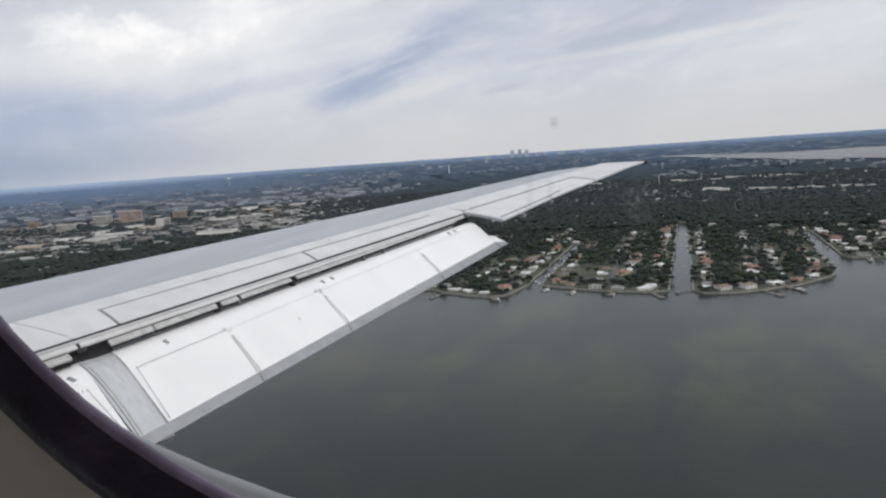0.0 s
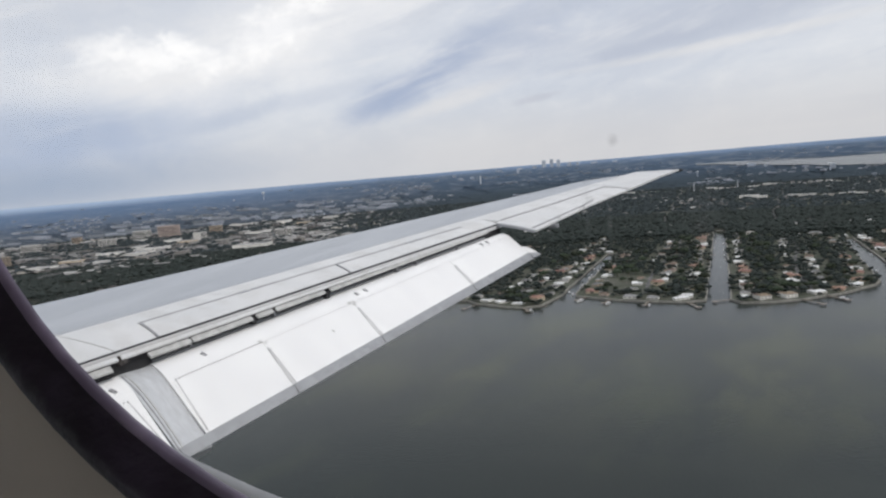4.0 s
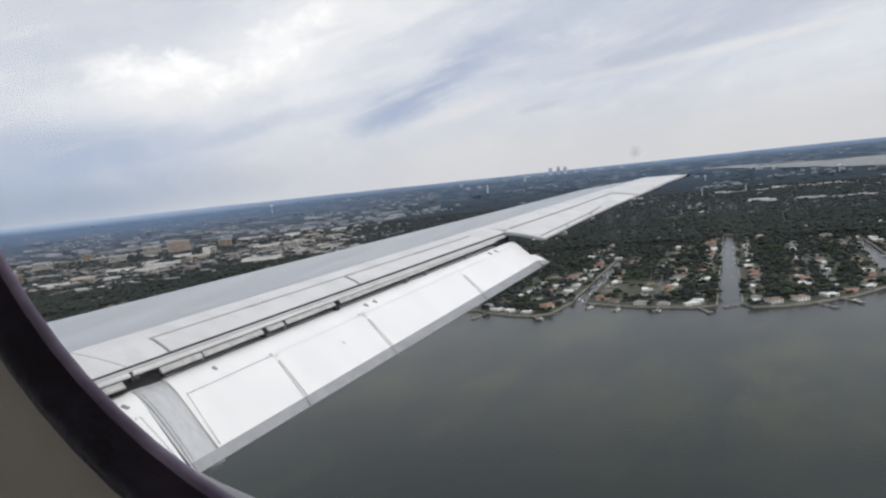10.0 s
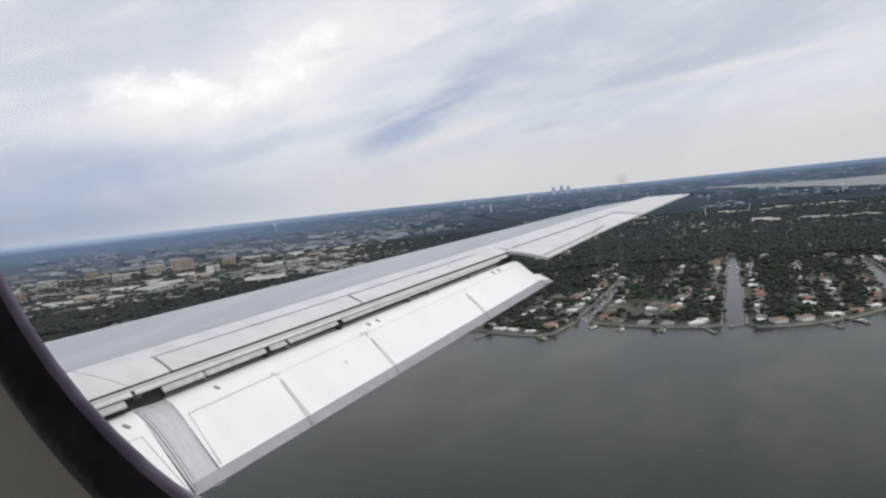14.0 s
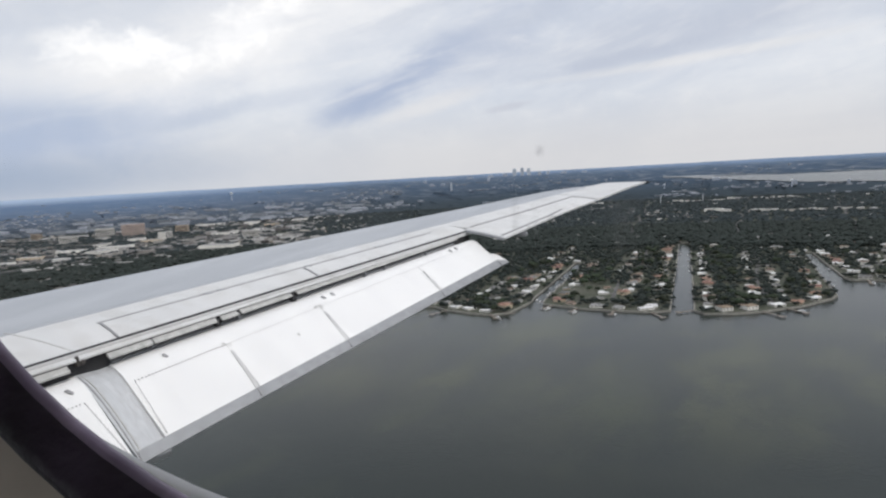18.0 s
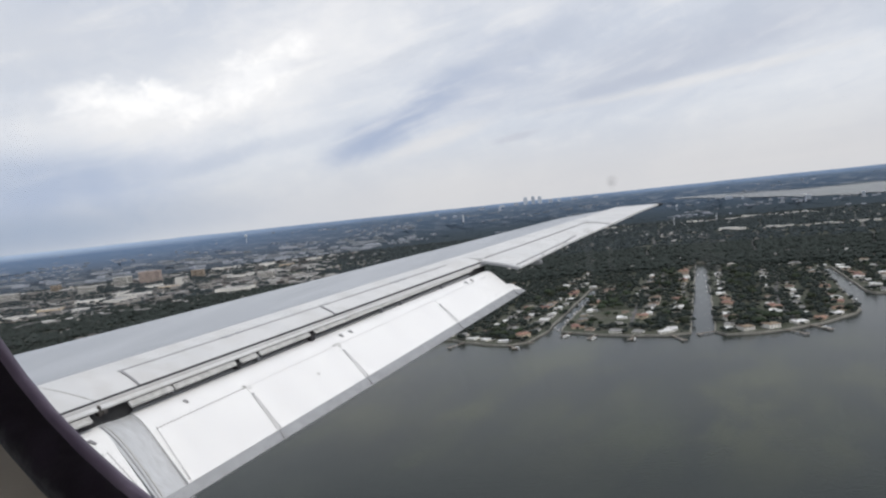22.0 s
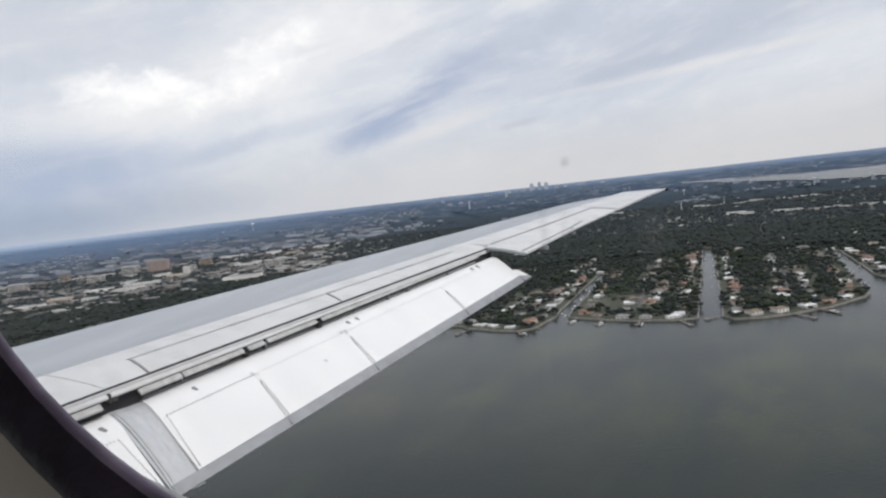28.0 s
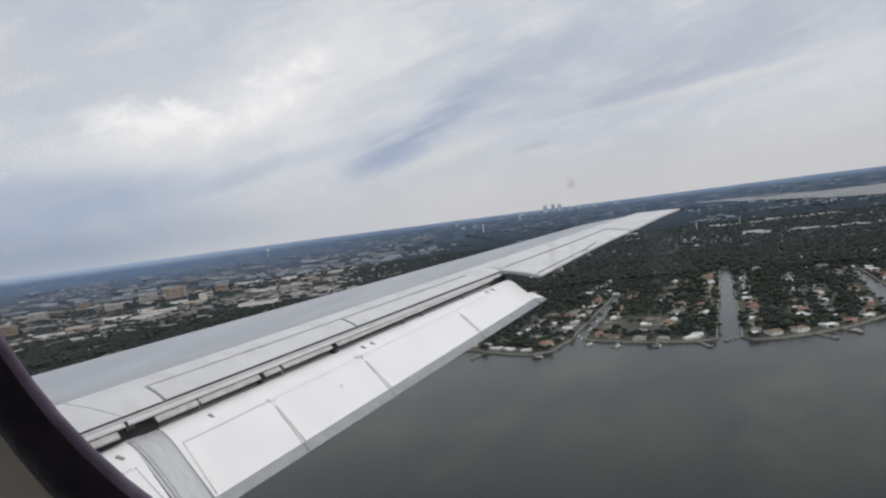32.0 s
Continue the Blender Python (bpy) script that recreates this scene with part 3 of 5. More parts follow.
# spoilers: two long panels let into the rear skin
hinge_x = lambda y: -6.065 + 0.236 * (y - 3.86)
for y0, y1 in ((3.88, 6.17), (6.21, 8.42)):
    rows = []
    for y in np.linspace(y0, y1, 6):
        up = []
        for k in range(6):
            yk = y - 0.10 * k / 5
            xk = hinge_x(y) + (shroud_x(yk) - 0.05 - hinge_x(y)) * k / 5
            up.append((xk, yk, top_in(xk, yk) + 0.012))
        rows.append(up + [(xk, yk, zk - 0.012) for xk, yk, zk in reversed(up)])
    bm = loft(rows, True)
    ends(bm, len(rows), len(rows[0]))
    part("spoiler", bm, M["wing_white"], wing)
    slab("spoiler_seal", list(np.linspace(y0 - 0.02, y1 + 0.02, 6)), lambda y: hinge_x(y) - 0.058, lambda y: hinge_x(y) - 0.004, top_in, M["groove"], wing, 1, 0.007, 0.012)
    rows = []
    for g in np.linspace(0, 1, 6):      # the inboard joint, slanting with the ribs
        yj = y0 - 0.014 - 0.10 * g
        xj = hinge_x(y0) + (shroud_x(yj) - 0.05 - hinge_x(y0)) * g
        zj = top_in(xj, yj)
        rows.append([(xj, yj - 0.011, zj - 0.004), (xj, yj - 0.011, zj + 0.016), (xj, yj + 0.011, zj + 0.016), (xj, yj + 0.011, zj - 0.004)])
    bm = loft(rows, True)
    ends(bm, len(rows), 4)
    part("spoiler_seal", bm, M["groove"], wing)
slab("hinge_groove", list(np.linspace(2.7, SPLIT, 12)), lambda y: shroud_x(y) - 0.046, lambda y: shroud_x(y) - 0.016, top_in, M["dark_parts_and_shade"], wing, 1, 0.008, 0.012)
# spoiler hinge fittings
for y, w in ((4.98, 0.09), (5.12, 0.05), (6.28, 0.04), (7.42, 0.10), (7.58, 0.05)):
    slab("hinge_fitting", [y - w / 2, y + w / 2], lambda v: hinge_x(v) - 0.05, lambda v: hinge_x(v) + 0.02, top_in, M["flap_grey"], wing, 1, 0.014, 0.01)
# the shroud lip below the spoilers, broken by a dark notch near the root, and the lower lip under it
for y0, y1 in ((2.2, 3.345), (3.37, SPLIT)):
    rows = []
    for y in np.linspace(y0, y1, 12):
        x, z = shroud_x(y), top_in(shroud_x(y), y)
        k = float(np.interp(y, [3.3, 8.9], [0.85, 0.35]))
        rows.append([(x - 0.02, y, z - 0.012), (x + 0.05 * k, y, z - 0.05 * k), (x + 0.05 * k, y, z - 0.065 * k - 0.004), (x - 0.02, y, z - 0.04)])
    bm = loft(rows, True)
    ends(bm, len(rows), 4)
    part("shroud", bm, M["wing_white"], wing, "pale grey lip along the wing's rear edge")
for y0, y1 in ((2.60, 3.27), (3.605, 4.005), (4.025, 4.68), (4.74, 4.93), (4.97, 5.62), (5.70, 8.6)):
    rows = []
    for y in np.linspace(y0, y1, 8):
        x, z = shroud_x(y), top_in(shroud_x(y), y)
        k = float(np.interp(y, [3.3, 8.9], [1.0, 0.35]))
        rows.append([(x + 0.03 * k, y, z - 0.072 * k), (x + 0.078 * k, y, z - 0.112 * k), (x + 0.074 * k, y, z - 0.130 * k), (x + 0.02 * k, y, z - 0.095 * k)])
    bm = loft(rows, True)
    ends(bm, len(rows), 4)
    part("lower_shroud", bm, M["sealant"], wing, "pale lower lip in the flap slot")
# diagonal edge of the root fairing
rows = []
for g in np.linspace(0, 1, 9):
    xj = -6.75 + 1.03 * g
    yj = 3.333 + 0.045 * g ** 3
    zj = top_in(xj, yj)
    rows.append([(xj, yj - 0.006, zj - 0.004), (xj, yj - 0.006, zj + 0.0075), (xj, yj + 0.006, zj + 0.0075), (xj, yj + 0.006, zj - 0.004)])
bm = loft(rows, True)
ends(bm, len(rows), 4)
part("fairing_edge", bm, M["sealant"], wing)
# rear spar box in near-black: paints the shade inside the flap slot
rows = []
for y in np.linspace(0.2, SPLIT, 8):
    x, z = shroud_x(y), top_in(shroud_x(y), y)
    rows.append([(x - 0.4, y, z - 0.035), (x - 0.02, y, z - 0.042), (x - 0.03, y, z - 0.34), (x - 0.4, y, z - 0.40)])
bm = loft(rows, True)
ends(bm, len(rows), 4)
part("spar", bm, M["dark_parts_and_shade"], wing)

# outer wing with aileron
ail_x = lambda y: float(np.interp(y, [8.9, 11.87, 13.7], [-4.66, -4.0, -3.0]))
slab("outer_rear_skin", ys_out, lambda y: mid_out(y) + 0.002, lambda y: min(ail_x(y), tail_x(y) - 0.01), top_out, M["wing_white"], airplane, 3, 0.003, label="pale grey outer rear skin")
ys_ail = [8.82, 9.4, 10.0, 10.5, 11.2, 11.85]
ail = slab("aileron", ys_ail, lambda y: ail_x(y) + 0.012, tail_x, top_out, M["wing_white"], airplane, 4, 0.002, 0.025, "pale grey aileron")
slab("outer_tip_skin", [11.87, 12.2, 12.45, 12.9, 13.2, 13.45, 13.6, 13.69], lambda y: min(ail_x(y), tail_x(y) - 0.01) + 0.004, tail_x, top_out, M["wing_white"], airplane, 2, 0.003)
slab("aileron_end", [8.79, 8.815], lambda y: ail_x(y) + 0.05, lambda y: tail_x(y) - 0.02, top_out, M["flap_grey"], ail, 4, -0.008, 0.03, "grey end face of the aileron")
slab("aileron_hinge", list(np.linspace(9.0, 11.9, 6)), lambda y: ail_x(y) - 0.02, lambda y: ail_x(y) + 0.02, top_out, M["groove"], ail, 1, 0.008, 0.012)
tab_x = lambda y: float(np.interp(y, [8.85, 11.02], [-4.06, -3.84]))
slab("tab_groove", list(np.linspace(8.87, 10.9, 5)), lambda y: tab_x(y) - 0.03, lambda y: tab_x(y) - 0.005, top_out, M["groove"], ail, 1, 0.008, 0.012)
for y in (9.6, 10.45):
    slab("tab_joint", [y - 0.012, y + 0.012], tab_x, lambda v: tail_x(v) - 0.01, top_out, M["groove"], ail, 1, 0.008, 0.012)
slab("aileron_joint", [11.855, 11.885], lambda v: ail_x(v), lambda v: tail_x(v) - 0.01, top_out, M["groove"], ail, 2, 0.008, 0.012)
# hinge fairing peeping out below the aileron's trailing edge
x, z = tail_x(9.42), top_out(tail_x(9.42), 9.42)
part("hinge_fairing", boxes(((x - 0.30, 9.36, z - 0.10), (x + 0.05, 9.44, z - 0.03)), bevel=0.015), M["flap_grey"], ail, "small grey hinge fairing")
# static wicks and tip lamp
for y in (11.6, 12.35, 13.1):
    x, z = tail_x(y), top_out(tail_x(y), y)
    part("static_wick", boxes(((x - 0.03, y - 0.006, z - 0.03), (x + 0.12, y + 0.006, z - 0.02))), M["dark_parts_and_shade"], airplane)
bm = bmesh.new()
bmesh.ops.create_icosphere(bm, subdivisions=2, radius=0.06)
for v in bm.verts:
    v.co = (v.co.x * 2.2 - 3.13, v.co.y * 0.7 + 13.68, v.co.z * 0.6 + crest_z(13.68) - 0.02)
part("tip_lamp", bm, M["dark_parts_and_shade"], airplane, "dark navigation lamp at the wing tip", smooth=True)

# ---- flaps: local frame s along the span, q down the chord, n out of the skin ----
F0, FU, FD, FN = (Vector(v) for v in ((-5.6406, 3.352, -1.5167), (0.1832, 0.9771, 0.1087), (0.7885, -0.08, -0.6098), (0.5871, -0.1974, 0.7851)))
fl = lambda s, q, n=0.0: tuple(F0 + FU * s + FD * q + FN * n)
nose_q = lambda s: 0.03 + 0.010 * s
riv_q = lambda s: 0.335 - 0.022 * s
band_q = lambda s: 0.985 - 0.067 * s
te_q = lambda s: 1.09 - 0.066 * s


def flap_rows(ss, cut=0.0):
    rows = []
    for s in ss:
        a, r, b, e = nose_q(s), riv_q(s), band_q(s), te_q(s)
        pts = []
        for k in range(7):           # rounded nose
            g = k / 6
            q = a - 0.05 + (r - a + 0.05) * g
            pts.append(fl(s, q, -0.10 * (1 - g) ** 2.4))
        for k in range(1, 4):
            pts.append(fl(s, r + (b - r) * k / 3, 0))
        pts.append(fl(s, e, -0.016))
        pts.append(fl(s, e, -0.024))
        pts.append(fl(s, (r + e) / 2, -0.12))
        pts.append(fl(s, r, -0.20))
        pts.append(fl(s, a, -0.24))
        rows.append(pts)
    return rows


def flap_body(name, s0, s1, n=8):
    rows = flap_rows(np.linspace(s0, s1, n))
    bm = loft(rows, True)
    ends(bm, len(rows), len(rows[0]))
    return part(name, bm, M["flap_white"], airplane, "white lowered flap with riveted skin panels")


def strip(name, pts, material, parent, n0=0.0, n1=0.004):
    """A thin plate on the flap skin from corner (s, q) pairs."""
    bm = bmesh.new()
    lo, hi = [bm.verts.new(fl(s, q, n0)) for s, q in pts], [bm.verts.new(fl(s, q, n1)) for s, q in pts]
    bm.faces.new(hi), bm.faces.new(lo[::-1])
    for i in range(len(pts)):
        j = (i + 1) % len(pts)
        bm.faces.new((lo[i], lo[j], hi[j], hi[i]))
    bmesh.ops.recalc_face_normals(bm, faces=bm.faces[:])
    return part(name, bm, material, parent)


outer_flap = flap_body("flap", 0.277, 5.62, 10)
SEAMS = (1.265, 2.50, 4.23)
edges = (0.295, *SEAMS, 5.61)
for s0, s1 in zip(edges, edges[1:]):
    a, b = s0 + 0.010, s1 - 0.010
    strip("skin_panel", [(a, riv_q(a) + 0.006), (b, riv_q(b) + 0.006), (b, band_q(b)), (a, band_q(a))], M["flap_white"], outer_flap, -0.004, 0.005)
for s in SEAMS:
    strip("panel_seam", [(s + 0.013, riv_q(s) + 0.085), (s + 0.024, riv_q(s) + 0.085), (s + 0.006, band_q(s) - 0.004), (s - 0.034, band_q(s) - 0.004)], M["wing_white"], outer_flap, -0.003, 0.007)
    for off in (-0.002, 0.004):
        w0, w1 = (0.013, -0.034) if off < 0 else (0.024, 0.006)
        strip("seam_edge", [(s + w0 + off, riv_q(s) + 0.085), (s + w0 + off + 0.004, riv_q(s) + 0.085), (s + w1 + off + 0.004, band_q(s) - 0.004), (s + w1 + off, band_q(s) - 0.004)], M["groove"], outer_flap, -0.003, 0.0078)
    strip("seam_end", [(s - 0.016, band_q(s) - 0.045), (s - 0.002, band_q(s) - 0.045), (s - 0.022, te_q(s) - 0.004), (s - 0.034, te_q(s) - 0.004)], M["groove"], outer_flap, -0.02, 0.0055)
rows = []
for s in np.linspace(0.02, 5.62, 8):
    b, e = band_q(s), te_q(s)
    rows.append([fl(s, b, 0.006), fl(s, e + 0.004, -0.010), fl(s, e + 0.004, -0.022), fl(s, b, -0.006)])
bm = loft(rows, True)
ends(bm, len(rows), 4)
part("trailing_edge", bm, M["flap_grey"], outer_flap, "bare grey trailing edge strip")


def rivets(name, line, parent, size=0.0052):
    bm = bmesh.new()
    for s, q in line:
        vs = [bm.verts.new(fl(s + size * 1.1 * math.cos(a), q + size * 1.7 * math.sin(a), 0.004)) for a in np.linspace(0, 2 * math.pi, 7)[:-1]]
        top = bm.verts.new(fl(s, q, 0.009))
        for i in range(6):
            bm.faces.new((vs[i], vs[(i + 1) % 6], top))
    return tagged(part(name, bm, M["rivet"], parent), kind="stuff")


rivets("rivet_row", [(s, riv_q(s) - 0.004 + 0.004 * (i % 2)) for i, s in enumerate(np.arange(0.34, 1.24, 0.033))], outer_flap, 0.0080)
rivets("rivet_row", [(s, riv_q(s) - 0.004) for s in np.arange(1.29, 5.45, 0.034)], outer_flap, 0.0046)
rivets("rivet_row", [(0.332 - 0.05 * (q - 0.345) + 0.004 * (i % 2), q) for i, q in enumerate(np.arange(0.345, 0.95, 0.029))], outer_flap, 0.0080)
# drain slots, lying on the rounded nose
for s in (0.71, 2.66, 2.80, 5.01, 5.14):
    a, r = nose_q(s), riv_q(s)
    g = (0.17 - a + 0.05) / (r - a + 0.05)
    n = -0.10 * (1 - g) ** 2.4
    strip("drain_slot", [(s - 0.022, 0.145), (s + 0.004, 0.142), (s + 0.022, 0.195), (s - 0.004, 0.198)], M["groove"], outer_flap, n - 0.02, n + 0.010)
# patches of sealant where the seams meet the rivet row
for s in SEAMS[:2]:
    for k in range(5):
        ds, dq = (0.035 * math.sin(k * 2.1 + s), 0.03 * math.cos(k * 1.7 + s))
        strip("sealant_patch", [(s + ds - 0.02, riv_q(s) + dq), (s + ds + 0.015, riv_q(s) + dq - 0.008), (s + ds + 0.022, riv_q(s) + dq + 0.010)], M["sealant"], outer_flap, -0.004, 0.0075)
strip("skin_nick", [(2.02, 0.50), (2.045, 0.495), (2.05, 0.535), (2.03, 0.54)], M["sealant"], outer_flap, 0, 0.008)
# stepped outboard end of the flap
bm = loft([[fl(5.61, nose_q(5.5) - 0.05, -0.10), fl(5.61, 0.20, -0.006), fl(5.61, 0.47, -0.006), fl(5.61, 0.47, -0.12), fl(5.61, 0.1, -0.24)],
           [fl(5.66, nose_q(5.5) + 0.03, -0.14), fl(5.69, 0.22, -0.07), fl(5.68, 0.46, -0.06), fl(5.66, 0.46, -0.12), fl(5.66, 0.1, -0.24)]], True)
ends(bm, 2, 5)
part("flap_end", bm, M["flap_grey"], outer_flap, "grey end rib of the flap")
strip("flap_corner", [(5.60, 0.49), (5.64, 0.475), (5.71, 0.505), (5.775, te_q(5.77) - 0.03), (5.60, band_q(5.6))], M["flap_white"], outer_flap, -0.03, 0.004)
strip("corner_edge", [(5.60, band_q(5.6)), (5.775, te_q(5.77) - 0.03), (5.79, te_q(5.78) + 0.012), (5.60, te_q(5.6) + 0.005)], M["flap_grey"], outer_flap, -0.03, 0.0075)

# inboard flap and the grey channel between the two
inner_flap = flap_body("flap", -2.6, -0.025, 5)
strip("skin_panel", [(-2.5, 0.38), (-0.14, 0.345), (-0.075, 0.40), (-0.03, 0.985), (-2.5, 1.02)], M["flap_white"], inner_flap, -0.004, 0.005)
rivets("rivet_row", [(-0.115 + 0.11 * (q - 0.35) + 0.004 * (i % 2), q) for i, q in enumerate(np.arange(0.36, 0.97, 0.029))], inner_flap, 0.0080)
rivets("rivet_row", [(s, 0.352) for s in np.arange(-0.9, -0.13, 0.03)], inner_flap, 0.0075)
strip("drain_slot", [(-0.19, 0.16), (-0.165, 0.157), (-0.135, 0.215), (-0.16, 0.22)], M["groove"], inner_flap, -0.05, 0.004)
rows = []
for q in np.linspace(-0.06, 1.085, 10):
    dip = -0.10 * max(0.0, (0.30 - q) / 0.36) ** 2 - 0.012
    s0, s1 = -0.028 + 0.03 * q, 0.262 - 0.012 * q
    rows.append([fl(s0, q, dip), fl(s0 * 0.7 + s1 * 0.3, q, dip - 0.006), fl(s0 * 0.3 + s1 * 0.7, q, dip - 0.02), fl(s1 + 0.02, q, dip - 0.02),
                 fl(s1 + 0.02, q, dip - 0.1), fl(s0, q, dip - 0.1)])
bm = loft(rows, True)
ends(bm, len(rows), 6)
channel = part("flap_channel", bm, M["channel_grey"], airplane, "dull grey track fairing between two flaps")
for k, off in enumerate((0.0, 0.032)):
    rows = []
    for q in np.linspace(0.03, 1.06, 9):
        dip = -0.10 * max(0.0, (0.30 - q) / 0.36) ** 2 - 0.012
        s = -0.02 + 0.03 * q + off + 0.02 * math.sin(q * 3.0)
        rows.append([fl(s, q, dip - 0.01), fl(s, q, dip + 0.006), fl(s + 0.008, q, dip + 0.006), fl(s + 0.008, q, dip - 0.02)])
    bm = loft(rows, True)
    ends(bm, len(rows), 4)
    part("channel_rib", bm, M["groove"] if k == 0 else M["sealant"], channel)
# flap brackets in the gap
for y, w in ((4.015, 0.022), (4.71, 0.05), (4.95, 0.03), (5.66, 0.06), (6.75, 0.03), (7.1, 0.03), (7.9, 0.03)):
    x, z = shroud_x(y), top_in(shroud_x(y), y)
    part("flap_bracket", boxes(((x - 0.06, y - w / 2, z - 0.16), (x + 0.045, y + w / 2, z - 0.085)), bevel=0.006), M["dark_parts_and_shade"] if w > 0.03 else M["metal"], airplane)
# small worn fitting where the shroud is broken near the root
x, z = shroud_x(3.39), top_in(shroud_x(3.39), 3.39)
part("shroud_fitting", boxes(((x - 0.05, 3.352, z - 0.115), (x + 0.035, 3.375, z - 0.02)), ((x - 0.05, 3.375, z - 0.10), (x + 0.045, 3.425, z - 0.045)), bevel=0.008), M["bracket"], airplane, "worn brown-grey fitting")
# thin vane in the slot
rows = []
for s in np.linspace(0.3, 5.3, 8):
    rows.append([fl(s, nose_q(s) - 0.10, -0.085), fl(s, nose_q(s) - 0.045, -0.07), fl(s, nose_q(s) - 0.045, -0.09), fl(s, nose_q(s) - 0.10, -0.105)])
bm = loft(rows, True)
ends(bm, len(rows), 4)
part("flap_vane", bm, M["flap_grey"], airplane, "thin grey vane in the flap slot")

# ---- fuselage, cabin wall and window ----
WIN_Y, WIN_CX, WIN_CZ = 0.09, -0.045, 0.09


def oval(scale, n=72):
    pts = []
    for k in range(n):
        a = 2 * math.pi * k / n
        c, s = math.cos(a), math.sin(a)
        if s < 0:
            pts.append((WIN_CX + 0.1935 * scale * math.copysign(abs(c) ** 0.8734, c), WIN_CZ - 0.1623 * scale * abs(s) ** 0.8734))
        else:
            pts.append((WIN_CX + 0.1935 * scale * math.copysign(abs(c) ** 0.8, c), WIN_CZ + 0.21 * scale * abs(s) ** 0.8))
    return pts


FUS_R = 1.67
FUS_CZ, FUS_CY = -0.35, WIN_Y + 0.05 - math.sqrt(FUS_R ** 2 - 0.35 ** 2)


def tube(radius, lo, hi, x0, x1, n=40):
    """Part of the hull between two angles from straight outboard."""
    rows = []
    for x in (x0, x1):
        rows.append([(x, FUS_CY + radius * math.cos(a), FUS_CZ + radius * math.sin(a)) for a in np.linspace(radians(lo), radians(hi), n)])
    return rows


def shell(name, lo, hi, x0, x1, material, parent=None, label=""):
    outer, inner = tube(FUS_R, lo, hi, x0, x1), tube(FUS_R - 0.07, lo, hi, x0, x1)
    rows = [o + i[::-1] for o, i in zip(outer, inner)]
    bm = loft(rows, True)
    ends(bm, 2, len(rows[0]))
    return part(name, bm, material, parent, label)


shell("hull", 28, 152, -9.0, 5.0, M["fuselage"], airplane, "pale grey fuselage skin")
shell("hull_lower", 206, 351, -9.0, 5.0, M["fuselage"], airplane)
for x in (-9.0, 5.0):
    bm = bmesh.new()
    bm.faces.new([bm.verts.new((x, FUS_CY + FUS_R * math.cos(a), FUS_CZ + FUS_R * math.sin(a))) for a in np.linspace(0, 2 * math.pi, 49)[:-1]])
    part("bulkhead", bm, M["fuselage"], airplane)
# far side wall, unseen: a row of posts across an open strip added to light the cabin
bm = bmesh.new()
yb = FUS_CY - FUS_R + 0.03
for i in range(29):
    box(bm, (-9.0 + 0.5 * i - 0.06, yb - 0.03, FUS_CZ - 0.74), (-9.0 + 0.5 * i + 0.06, yb + 0.16, FUS_CZ + 0.80))
part("far_side_frames", bm, M["fuselage"], airplane)


def holed_wall(y_in, y_out, hole, x0, x1, z0, z1):
    """A wall slab with an oval hole through it."""
    bm = bmesh.new()
    ring = oval(hole)
    n = len(ring)

    def rim(p):
        dx, dz = p[0] - WIN_CX, p[1] - WIN_CZ
        k = min((x1 - WIN_CX) / dx if dx > 1e-6 else (x0 - WIN_CX) / dx if dx < -1e-6 else 9e9,
                (z1 - WIN_CZ) / dz if dz > 1e-6 else (z0 - WIN_CZ) / dz if dz < -1e-6 else 9e9)
        return WIN_CX + dx * k, WIN_CZ + dz * k

    far = [rim(p) for p in ring]
    flare = oval(hole * 1.5)
    sets = [[bm.verts.new((p[0], y, p[1])) for p in pts] for pts, y in ((ring, y_in), (far, y_in), (far, y_out), (flare, y_out), (ring, y_in + 0.004))]
    for a, b in zip(sets, sets[1:] + sets[:1]):
        for i in range(n):
            j = (i + 1) % n
            bm.faces.new((a[i], a[j], b[j], b[i]))
    bmesh.ops.recalc_face_normals(bm, faces=bm.faces[:])
    return bm


wall_cabin = part("wall_cabin", holed_wall(0.0825, 0.125, 1.06, -9.0, 5.0, -0.62, 0.46), M["cabin"])
tagged(wall_cabin, "beige cabin side wall panel round the window", "wall", kind="structure")
wall_cabin.location = (0, 0, ALT)
# the dark rubber frame: a rounded lip from the panel's hole to the pane
profile = [(1.070, 0.0824), (1.060, 0.0812), (1.047, 0.0812), (1.032, 0.0835), (1.016, 0.0865), (1.005, 0.0888), (1.000, 0.0900), (1.03, 0.0912), (1.40, 0.0915), (1.40, 0.0835)]
rows = [[(x, y, z) for x, z in oval(sc)] for sc, y in profile]
bm = loft(rows, True)
bmesh.ops.recalc_face_normals(bm, faces=bm.faces[:])
window_1 = part("window_1", bm, M["window_rubber"], None, smooth=True)
window_1.location = (0, 0, ALT)
tagged(window_1, "oval cabin window with a dark plum rubber frame", "window", kind="structure")
bm = bmesh.new()
bm.faces.new([bm.verts.new((x, WIN_Y + 0.0006, z)) for x, z in oval(1.02)])
pane_material = bpy.data.materials.new("acrylic")
pane_material.use_nodes = True
nt = pane_material.node_tree
nt.nodes.remove(nt.nodes["Principled BSDF"])
clear, gloss, mixer, fres = (nt.nodes.new("ShaderNode" + k) for k in ("BsdfTransparent", "BsdfGlossy", "MixShader", "Fresnel"))
clear.inputs[0].default_value, gloss.inputs["Roughness"].default_value, fres.inputs[0].default_value = (0.985, 0.985, 0.98, 1), 0.02, 1.08
for a, b in ((fres.outputs[0], mixer.inputs[0]), (clear.outputs[0], mixer.inputs[1]), (gloss.outputs[0], mixer.inputs[2]), (mixer.outputs[0], nt.nodes["Material Output"].inputs[0])):
    nt.links.new(a, b)
pane = part("pane", bm, pane_material, window_1, "clear acrylic pane")
pane.visible_shadow = False
